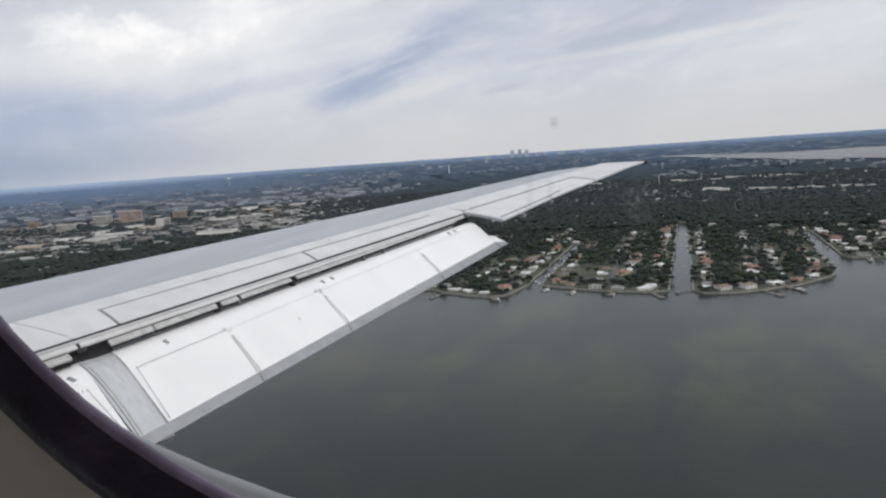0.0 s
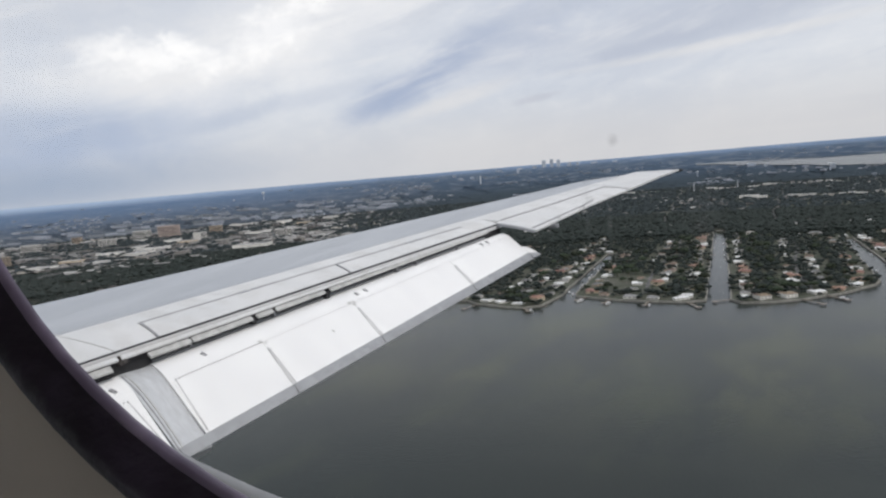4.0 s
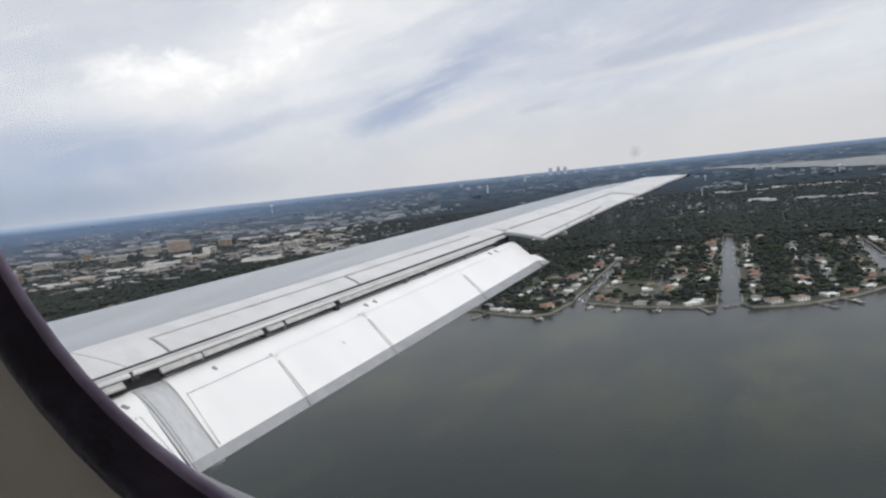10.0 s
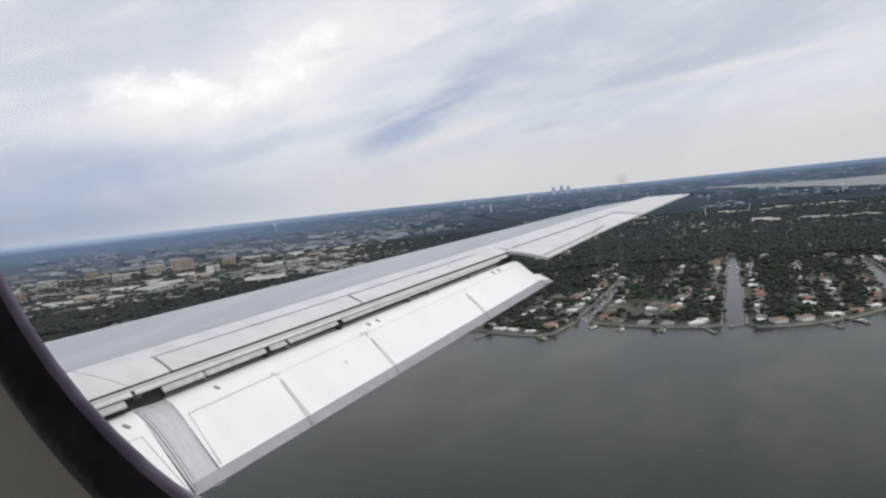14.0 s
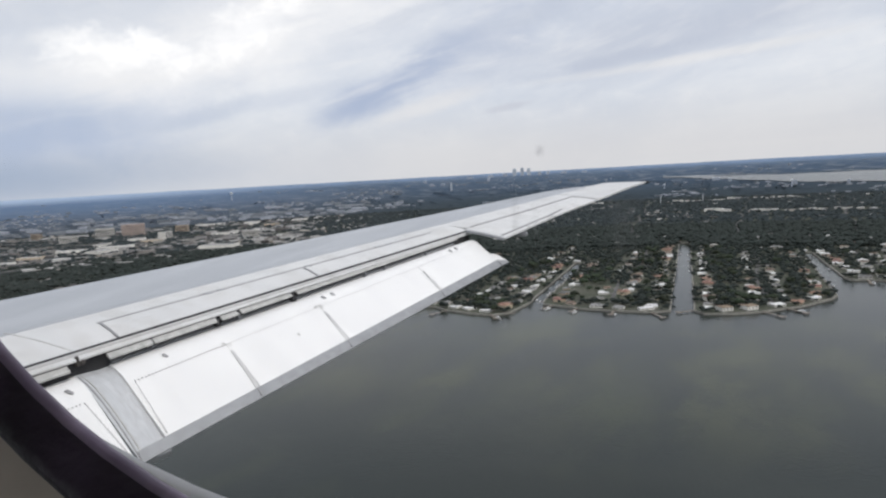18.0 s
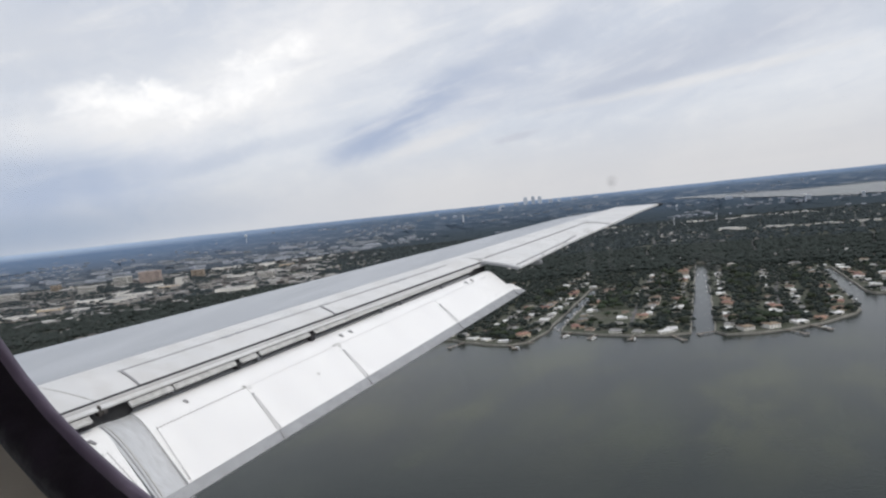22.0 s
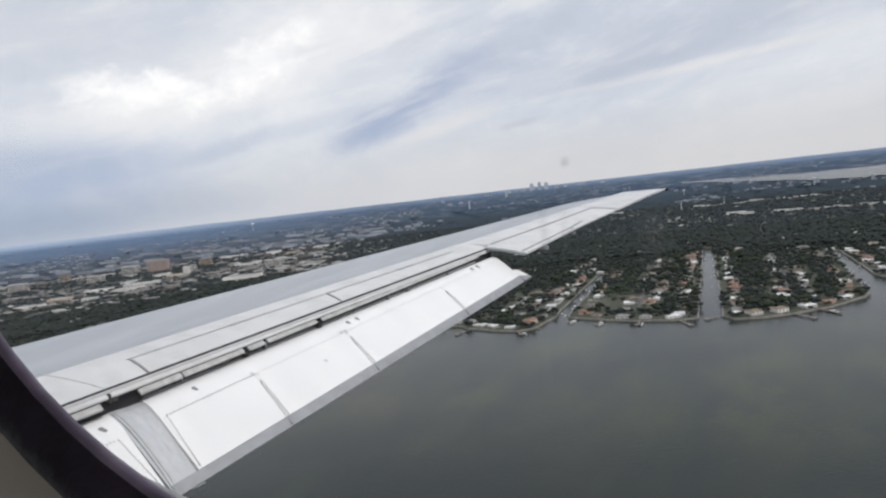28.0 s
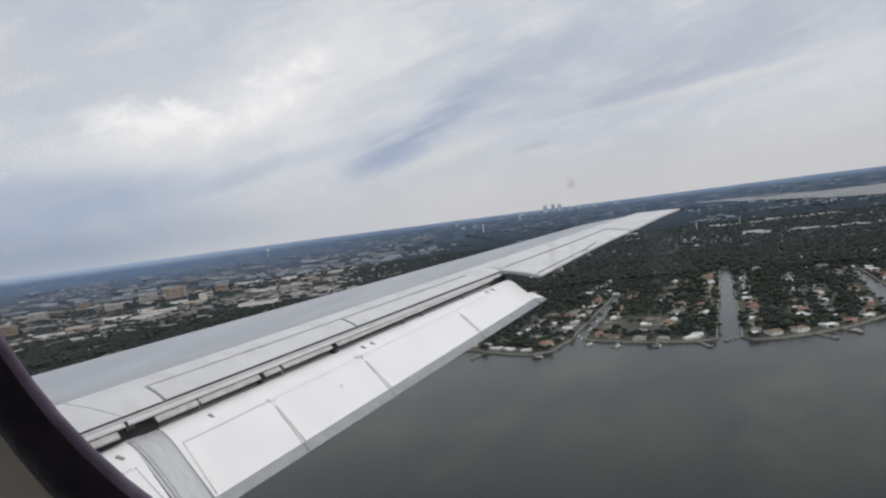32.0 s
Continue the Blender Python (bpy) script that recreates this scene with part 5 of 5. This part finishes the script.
while count < 60:
    a = radians(rng.uniform(40, 74))
    r = rng.uniform(1650, 2800)
    x, y = -r * math.sin(a), r * math.cos(a)
    if not is_taken(x, y, 30):
        put_block(int(rng.choice(5, p=[0.28, 0.27, 0.22, 0.15, 0.08])), x, y, rng.choice([0.5, 0.5 + math.pi / 2]) + rng.normal(0, 0.08), rng.uniform(0.6, 1.35))
    count += 1
# strips of stores along the inland avenues seen beyond the trees
for x0, x1, yy in ((-380, 230, 2050), (-900, -300, 2600), (-300, 200, 2700)):
    for x in np.arange(x0, x1, 27):
        take(x, yy - 40, 12)
        if rng.random() < 0.62 + 0.4 * math.sin(x * 0.011 + yy):
            put_block(int(rng.choice([6, 7, 7])), x + rng.uniform(-8, 8), yy + rng.uniform(-24, 30), rng.normal(0, 0.05), rng.uniform(0.45, 0.85))
# paved town ground
rows = []
for r in np.linspace(1660, 2835, 14):
    rows.append([(-r * math.sin(a), r * math.cos(a), LAND_Z + 0.02) for a in np.linspace(radians(46 + 5 * math.sin(r * 0.006)), radians(80), 30)])
tagged(part("town_ground", loft(rows), M["urban"]), "grey-brown paved ground of the commercial town", "pavement", kind="structure")
# long flat roofs in rows through the town, thick in some quarters and thin in others
flats = []
for _ in range(2600):
    a, r = radians(rng.uniform(38, 76)), math.sqrt(rng.uniform(1500 ** 2, 2830 ** 2))
    x, y = -r * math.sin(a), r * math.cos(a)
    if noise.noise(Vector((x * 0.0042, y * 0.0042, 7.0))) < 0.02 or is_taken(x, y, 9):
        continue
    take(x, y, 9)
    flats.append((x, y, LAND_Z, rng.uniform(7, 30) * rng.choice([0.6, 1.0]), rng.uniform(5, 11), rng.uniform(4.5, 9), 0.62 + rng.choice([0, 0, math.pi / 2]) + rng.normal(0, 0.06)))
tagged(many("town_roofs", cubev, cubef, flats[::2], M["roof_mix"]), "grey and brown flat-roofed buildings of the town", "buildings", kind="stuff")
tagged(many("town_roofs", cubev, cubef, flats[1::2], M["roof_pale"]), "pale flat-roofed buildings of the town", "buildings", kind="stuff")
# parking lots
lots = []
for _ in range(170):
    a, r = radians(rng.uniform(40, 72)), rng.uniform(1650, 2820)
    lots.append((-r * math.sin(a), r * math.cos(a), LAND_Z + 0.04, rng.uniform(20, 70), rng.uniform(14, 40), 0.12, 0.5 + rng.normal(0, 0.1)))
    take(lots[-1][0], lots[-1][1], 22)
tagged(many("parking_lots", cubev, cubef, lots, M["concrete"]), "pale concrete parking lots between stores", "pavement", kind="stuff")

# ---- trees ----


def clump(seed, lumps=5, sub=1):
    """A crown of several uneven lumps, about one unit across."""
    r = np.random.default_rng(seed)
    V, F = [], []
    for k in range(lumps):
        b = bmesh.new()
        bmesh.ops.create_icosphere(b, subdivisions=sub, radius=1.0)
        a = r.uniform(0, 2 * math.pi)
        c = np.array([math.cos(a) * 0.28, math.sin(a) * 0.28, 0.42 + r.uniform(-0.12, 0.22)]) * (0 if k == 0 else 1) + (np.array([0, 0, 0.5]) if k == 0 else 0)
        s = r.uniform(0.22, 0.34) if k else 0.34
        base = len(V)
        for v in b.verts:
            q = np.array(v.co) * s * (1 + r.uniform(-0.28, 0.28))
            V.append(tuple(c + q * (1, 1, 0.8)))
        F += [tuple(base + v.index for v in f.verts) for f in b.faces]
        b.free()
    return V, F


def scatter(n, r0, r1, gap, keep, az0=-11, az1=77):
    a = rng.uniform(radians(az0), radians(az1), n)
    r = np.sqrt(rng.uniform(r0 ** 2, r1 ** 2, n))
    x, y = -r * np.sin(a), r * np.cos(a)
    i, j = cells(x, y)
    ok = inside(x, y) & ~taken[i, j]
    clear = np.array([noise.noise(Vector((p * 0.006, q * 0.006, 9.0))) for p, q in zip(x, y)])
    ok &= (clear > keep)
    cty = (np.degrees(a) > 41) & (r > 1300)
    ok &= ~cty | (rng.random(n) < 0.7)
    return x[ok], y[ok]


def wood(name, x, y, lo, hi, seeds, sub, lumps, label, material, z0=0.6, z1=0.95):
    which = rng.integers(0, len(seeds), len(x))
    for k, seed in enumerate(seeds):
        sel = which == k
        m = int(sel.sum())
        w = rng.uniform(lo, hi, m)
        rows = np.stack([x[sel], y[sel], np.full(m, LAND_Z + 0.6), w, w * rng.uniform(0.85, 1.15, m), w * rng.uniform(z0, z1, m), rng.uniform(0, 6.28, m)], 1)
        tv, tf = clump(seed, lumps, sub)
        tagged(many(name, tv, tf, rows, material), label, "trees", kind="stuff")


x, y = scatter(20000, 620, 1250, 8, -0.5)
wood("broadleaf_trees", x, y, 4.0, 9.0, (11, 12, 13), 1, 3, "dense dark green broadleaf crowns between houses", M["leaf"])
x, y = scatter(22000, 1230, 1650, 9, -0.6)
wood("broadleaf_trees", x, y, 11, 18, (14, 15), 1, 1, "dense dark green suburban tree cover", M["leaf"], 0.48, 0.75)
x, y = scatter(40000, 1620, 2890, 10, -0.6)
wood("broadleaf_trees", x, y, 12, 20, (16,), 1, 1, "dense dark green distant tree cover, blued by painted haze", M["leaf_far_haze"], 0.35, 0.55)

# ---- the far country: one rising backdrop of hazy woods, with roofs, a far bay and a skyline ----
R0, R1, HZ = 2840.0, 4880.0, 139.0
ridge = lambda r: LAND_Z - 0.5 + (HZ - LAND_Z) * (r - R0) / (R1 - R0)
rows = []
for r in np.linspace(R0, R1, 34):
    rows.append([(-r * math.sin(a), r * math.cos(a), ridge(r) + (2.5 * noise.noise(Vector((a * 30, r * 0.004, 0))) if r > R0 + 200 else 0)) for a in np.linspace(radians(-40), radians(110), 320)])
tagged(part("backdrop", loft(rows), M["hazed_distance"], smooth=True), "wooded country toward the horizon, blue-grey with painted haze", "backdrop", kind="structure")
bay_near = lambda a_d: np.interp(a_d, [-30, -3.8, 1.1, 6.5, 11.5], [3100, 3220, 3285, 3560, 3850])
bay_far = lambda a_d: np.interp(a_d, [-30, -3.8, 1.1, 6.5, 11.5], [3900, 3800, 3790, 3830, 3880])
rows = []
for a_d in np.linspace(-30, 11.4, 60):
    a = radians(a_d)
    edge = 16 * math.sin(a_d * 2.1) + 9 * math.sin(a_d * 5.3)
    rows.append([(-r * math.sin(a), r * math.cos(a), ridge(r) + 3.4) for r in np.linspace(float(bay_near(a_d)) + edge, float(bay_far(a_d)), 6)])
tagged(part("far_bay", loft(rows), M["water"]), "pale strip of open bay beyond the suburbs", "water", kind="structure")


def far_points(n, r0, r1, a0, a1, keep, seed, thin=0.0):
    a = rng.uniform(radians(a0), radians(a1), n)
    r = rng.uniform(r0, r1, n)
    ad = np.degrees(a)
    wet = (ad < 12.0) & (r > bay_near(ad) - 30) & (r < bay_far(ad) + 60)
    nn = np.array([noise.noise(Vector((p * 9, q * 0.0045, seed))) for p, q in zip(a, r)])
    ok = (nn > keep) & ~wet & (rng.random(n) > thin * (r - 2900) / 1400)
    return -r[ok] * np.sin(a[ok]), r[ok] * np.cos(a[ok]), r[ok]


x, y, r = far_points(3600, 2900, 4400, -8, 72, 0.10, 2.0, 0.85)
rows = np.stack([x, y, ridge(r), rng.uniform(4, 16, len(x)), rng.uniform(3, 7, len(x)), rng.uniform(3, 6, len(x)), rng.uniform(0, 3, len(x))], 1)
tagged(many("distant_town", cubev, cubef, rows, M["roof_haze"]), "scattered roofs of a distant town, paled by painted haze", "houses", kind="stuff")
x, y, r = far_points(200, 2880, 3400, 36, 72, -0.1, 6.0)
rows = np.stack([x, y, ridge(r), rng.uniform(10, 34, len(x)), rng.uniform(5, 10, len(x)), rng.uniform(6, 10, len(x)), 0.5 + rng.normal(0, 0.2, len(x))], 1)
tagged(many("distant_stores", cubev, cubef, rows, M["roof_haze"]), "flat roofs of distant stores, paled by painted haze", "stores", kind="stuff")
x, y, r = far_points(9000, 2850, 3700, -9, 73, -0.15, 8.0, 0.6)
w = rng.uniform(14, 26, len(x))
rows = np.stack([x, y, ridge(r) - 2, w * 1.7, w, w * 0.15, rng.uniform(0, 6, len(x))], 1)
tv, tf = clump(21, 1, 1)
tagged(many("distant_woods", tv, tf, rows, M["hazed_distance"]), "distant woods in painted blue-green haze", "trees", kind="stuff")


def tower(az_d, r, w, d, h, material, label="hazy grey high-rise of the far skyline"):
    a = radians(az_d)
    t = part("high_rise", boxes(((-w / 2, -d / 2, -4), (w / 2, d / 2, h))), material)
    tagged(t, label, "skyscraper", "towers of the far skyline")
    part("roof_block", boxes(((-w / 4, -d / 4, h), (w / 4, d / 4, h + h * 0.07))), material, t)
    for f in range(3):
        z = h * (0.2 + 0.25 * f)
        part("window_band", boxes(((-w / 2 + 1, -d / 2 - 0.3, z), (w / 2 - 1, -d / 2 + 0.2, z + h * 0.08))), M["tower"], t)
    t.location = (-r * math.sin(a), r * math.cos(a), ridge(r))
    t.rotation_euler = (0, 0, a)


for a_d, w, h, pale in ((20.6, 20, 16, 1), (21.3, 26, 22, 0), (22.2, 24, 44, 1), (22.75, 22, 50, 0), (23.4, 26, 46, 1), (24.2, 30, 18, 0), (25.4, 36, 12, 1), (19.3, 40, 10, 1), (17.6, 34, 9, 1), (27.2, 44, 10, 0)):
    tower(a_d, 4540 + rng.uniform(-40, 40), w, 14, h, M["tower_pale_haze"] if pale else M["tower"])
for a_d, r, w, h in ((25.6, 4250, 16, 22), (7.4, 3560, 34, 13), (6.4, 3490, 14, 11), (1.9, 3250, 18, 16), (-1.6, 3215, 12, 15), (31, 4350, 22, 14), (29.5, 4100, 26, 12)):
    tower(a_d, r, w, 16, h, M["tower"])
# low dark spit of land in the far bay
rows = []
for a_d in np.linspace(-30, 7.5, 50):
    a = radians(a_d)
    r = float(bay_far(a_d)) - 50 + 10 * math.sin(a_d * 1.7)
    w = 26 * max(0.05, min(1, (7.5 - a_d) / 4)) * (1 + 0.4 * math.sin(a_d * 0.9))
    rows.append([(-q * math.sin(a), q * math.cos(a), ridge(q) + dz) for q, dz in ((r - w, 3.0), (r - w, 4.6), (r + w, 5.0), (r + w, 3.0))])
tagged(part("spit", loft(rows), M["hazed_distance"]), "low dark wooded spit of land in the bay", "ground", kind="structure")


def water_tower(az_d, r, h):
    a = radians(az_d)
    bm = bmesh.new()
    bmesh.ops.create_uvsphere(bm, u_segments=16, v_segments=10, radius=h * 0.24)
    for v in bm.verts:
        v.co.z = v.co.z * 0.62 + h
    t = part("water_tower", bm, M["tank_white"], None, smooth=True)
    tagged(t, "white bulb-topped water tower above the trees", "water tower")
    b2 = bmesh.new()
    bmesh.ops.create_cone(b2, cap_ends=True, segments=12, radius1=h * 0.09, radius2=h * 0.05, depth=h)
    bmesh.ops.translate(b2, verts=b2.verts[:], vec=(0, 0, h / 2))
    part("shaft", b2, M["tower"], t)
    t.location = (-r * math.sin(a), r * math.cos(a), (ridge(r) if r > R0 else LAND_Z) - 1)


for a_d, r, h in ((2.1, 3150, 28), (47.0, 3900, 40), (11.3, 3260, 22)):
    water_tower(a_d, r, h)
tower(28.8, 3720, 7, 7, 40, M["tank_white"], "slim white tower above the distant woods")

for az_d, r, h in ((11.6, 2480, 26), (8.4, 2560, 24)):
    a = radians(az_d)
    bm = bmesh.new()
    bmesh.ops.create_cone(bm, cap_ends=True, segments=8, radius1=1.8, radius2=1.0, depth=h)
    mast = part("mast", bm, M["tank_white"])
    tagged(mast, "slim pale mast above the inland trees", "mast")
    part("mast_head", boxes(((-3.2, -1.2, h / 2), (3.2, 1.2, h / 2 + 1.6)), bevel=0.2), M["tank_white"], mast)
    mast.location = (-r * math.sin(a), r * math.cos(a), LAND_Z + h / 2)

# ---- along the shore: docks, boats, pools, single trees, palms ----


def at(x, y, z, turn, sc=1.0):
    return Matrix.Translation((x, y, z)) @ Matrix.Rotation(turn, 4, "Z") @ Matrix.Scale(sc, 4)


def make_dock(length, head, label):
    d = part("dock", boxes(((0, -0.9, 1.25), (length, 0.9, 1.5))), M["timber"])
    tagged(d, label, "dock", "private docks along the sea wall")
    part("dock_head", boxes(((length, -head / 2, 1.25), (length + 3.2, head / 2, 1.5))), M["timber"], d)
    for x in np.linspace(2, length + 2.8, 4):
        for yy in (-0.8, 0.8):
            bm = bmesh.new()
            bmesh.ops.create_cone(bm, cap_ends=True, segments=6, radius1=0.2, radius2=0.2, depth=3.4)
            bmesh.ops.translate(bm, verts=bm.verts[:], vec=(x, yy, 0.4))
            part("piling", bm, M["bark"], d)
    return d


def make_boat(length, label):
    w = length * 0.3
    rows = []
    for x, k, z in ((0, 0.75, 0.0), (length * 0.35, 1.0, 0.0), (length * 0.7, 0.8, 0.08), (length * 0.92, 0.35, 0.2), (length, 0.04, 0.3)):
        hw = w / 2 * k
        rows.append([(x, -hw, 1.0 + z), (x, -hw * 0.75, 0.0), (x, 0, -0.2 + z), (x, hw * 0.75, 0.0), (x, hw, 1.0 + z)])
    bm = loft(rows, True)
    ends(bm, len(rows), 5)
    b = part("boat", bm, M["boat_white"])
    tagged(b, label, "boat", "boats moored at docks")
    part("cabin_top", boxes(((length * 0.3, -w * 0.28, 1.0), (length * 0.62, w * 0.28, 2.1)), bevel=0.15), M["boat_white"], b)
    part("windscreen", boxes(((length * 0.62, -w * 0.26, 1.1), (length * 0.66, w * 0.26, 1.9))), M["glass_dark"], b)
    part("outboard_motor", boxes(((-0.6, -0.25, 0.2), (0, 0.25, 1.3)), bevel=0.08), M["dark_parts_and_shade"], b)
    return b


def make_tree(seed, h, label):
    bm = bmesh.new()
    bmesh.ops.create_cone(bm, cap_ends=True, segments=7, radius1=h * 0.035, radius2=h * 0.018, depth=h * 0.55)
    bmesh.ops.translate(bm, verts=bm.verts[:], vec=(0, 0, h * 0.27))
    t = part("broadleaf_tree", bm, M["bark"])
    tagged(t, label, "tree", "garden trees near the shore")
    tv, tf = clump(seed, 9, 1)
    part("crown", mesh_of("crown", np.array(tv) * (h * 1.05, h * 1.05, h * 0.85) + (0, 0, h * 0.22), tf, M["leaf_near"]), None, t)
    r = np.random.default_rng(seed)
    for k in range(4):
        a = k * 1.57 + r.uniform(-0.4, 0.4)
        tip = Vector((math.cos(a) * h * 0.2, math.sin(a) * h * 0.2, h * 0.66))
        b2 = loft([[(0.12 * math.cos(q), 0.12 * math.sin(q), h * 0.4) for q in (0, 2.1, 4.2)], [(tip.x + 0.05 * math.cos(q), tip.y + 0.05 * math.sin(q), tip.z) for q in (0, 2.1, 4.2)]], True)
        part("limb", b2, M["bark"], t)
    return t


def make_palm(h, seed):
    r = np.random.default_rng(seed)
    bm = loft([[(0.2 * math.cos(q) + 0.5 * z * z / h / h, 0.2 * math.sin(q), z) for q in np.linspace(0, 6.28, 7)[:-1]] for z in (0, h * 0.5, h)], True)
    t = part("palm_tree", bm, M["bark"])
    tagged(t, "tall palm with a ragged crown of fronds beside a house", "palm tree", "palms near the shore")
    for k in range(11):
        a = k * 0.571 + r.uniform(-0.15, 0.15)
        drop = r.uniform(-0.6, 0.9)
        V = []
        for g in (0, 0.35, 0.7, 1.0):
            rad = 2.9 * g
            z = h + 0.9 * g - (1.9 + drop) * g * g
            wd = 0.55 * math.sin(math.pi * (0.12 + 0.8 * g))
            V += [(0.5 + rad * math.cos(a) - wd * math.sin(a), rad * math.sin(a) + wd * math.cos(a), z - 0.15), (0.5 + rad * math.cos(a), rad * math.sin(a), z + 0.1),
                  (0.5 + rad * math.cos(a) + wd * math.sin(a), rad * math.sin(a) - wd * math.cos(a), z - 0.15)]
        F = [(3 * i + j, 3 * i + j + 1, 3 * i + j + 4, 3 * i + j + 3) for i in range(3) for j in range(2)]
        part("frond", mesh_of("frond", V, F, M["leaf_near"]), None, t)
    return t


DOCKS = [make_dock(9, 5, "short weathered timber dock on pilings"), make_dock(16, 7, "long timber dock with a wide head"), make_dock(24, 6, "narrow timber pier reaching over shallow water")]
BOATS = [make_boat(7.5, "small white motor boat moored by a dock"), make_boat(11, "white cabin cruiser moored by a dock")]
first = set()


def put(ob, m):
    if ob in first:
        return copy_thing(ob, m)
    first.add(ob)
    ob.matrix_basis = m
    return ob


near_shore = [(p, q) for p, q in zip(SHORE, SHORE[1:]) if -560 < p[0] < 190 and p[1] < 1190]
for i, ((x, y), (xb, yb)) in enumerate(near_shore):
    d = Vector((xb - x, yb - y)).normalized()
    nx, ny = d.y, -d.x
    in_canal = abs(d.y) > 0.75
    if (i % 2 == 1 and rng.random() < 0.9) if not in_canal else rng.random() < 0.22:
        k = 0 if in_canal else int(rng.choice([0, 1, 1, 2], 1)[0])
        put(DOCKS[k], at(x, y, 0, math.atan2(ny, nx), 0.6 if in_canal else 1.0))
        if rng.random() < (0.45 if in_canal else 0.7):
            reach = 4.5 if in_canal else 11.0
            put(BOATS[int(rng.random() < 0.35)], at(x + nx * reach + d.x * 3.5, y + ny * reach + d.y * 3.5, 0.1, math.atan2(ny, nx) + (math.pi / 2 if in_canal else 0), 0.8 if in_canal else 1.0))
# garden trees and palms
TREES = [make_tree(31, 9, "round dark green garden tree beside a house"), make_tree(32, 11, "tall broad dark green oak beside a house"), make_tree(33, 7, "small bushy green tree on a lawn")]
PALMS = [make_palm(8, 1), make_palm(10, 2)]
n = 0
while n < 420:
    (x, y), (xb, yb) = near_shore[int(rng.integers(len(near_shore)))]
    d = Vector((xb - x, yb - y)).normalized()
    off = rng.uniform(3, 60)
    px, py = x - d.y * off + rng.uniform(-6, 6), y + d.x * off + rng.uniform(-6, 6)
    i, j = cells(px, py)
    n += 1
    if inside([px], [py])[0] and not taken[i, j]:
        put(TREES[int(rng.integers(3))] if rng.random() < 0.72 else PALMS[int(rng.integers(2))], at(px, py, LAND_Z, rng.uniform(0, 6.28), rng.uniform(0.75, 1.15)))
# swimming pools behind waterfront houses


def make_pool():
    p = part("swimming_pool", boxes(((-5.2, -3.2, 0), (5.2, 3.2, 0.10)), bevel=0.03), M["concrete"])
    tagged(p, "small blue swimming pool with a pale deck behind a house", "swimming pool", "garden pools")
    bm = bmesh.new()
    bm.faces.new([bm.verts.new((3.9 * math.cos(a), 2.0 * math.sin(a), 0.125)) for a in np.linspace(0, 2 * math.pi, 25)[:-1]])
    part("pool_water", bm, M["pool_water"], p)
    return p


POOL = make_pool()
for i, (x, y, turn, _) in enumerate(near[:70]):
    if i % 4 == 1:
        px, py = x + math.cos(turn + math.pi / 2) * 10.5, y + math.sin(turn + math.pi / 2) * 10.5
        if inside([px], [py])[0] and inside([px + 5], [py - 5])[0] and inside([px - 5], [py - 5])[0]:
            put(POOL, at(px, py, LAND_Z + 0.02, turn))
# driveways
rows = []
for x, y, turn, _ in near:
    dx, dy = math.cos(turn - math.pi / 2), math.sin(turn - math.pi / 2)
    rows.append((x + dx * 10, y + dy * 10, LAND_Z + 0.02, 1.5, 3.2, 0.08, turn))
tagged(many("driveways", cubev, cubef, rows, M["concrete"]), "pale concrete driveways beside houses", "driveway", kind="stuff")
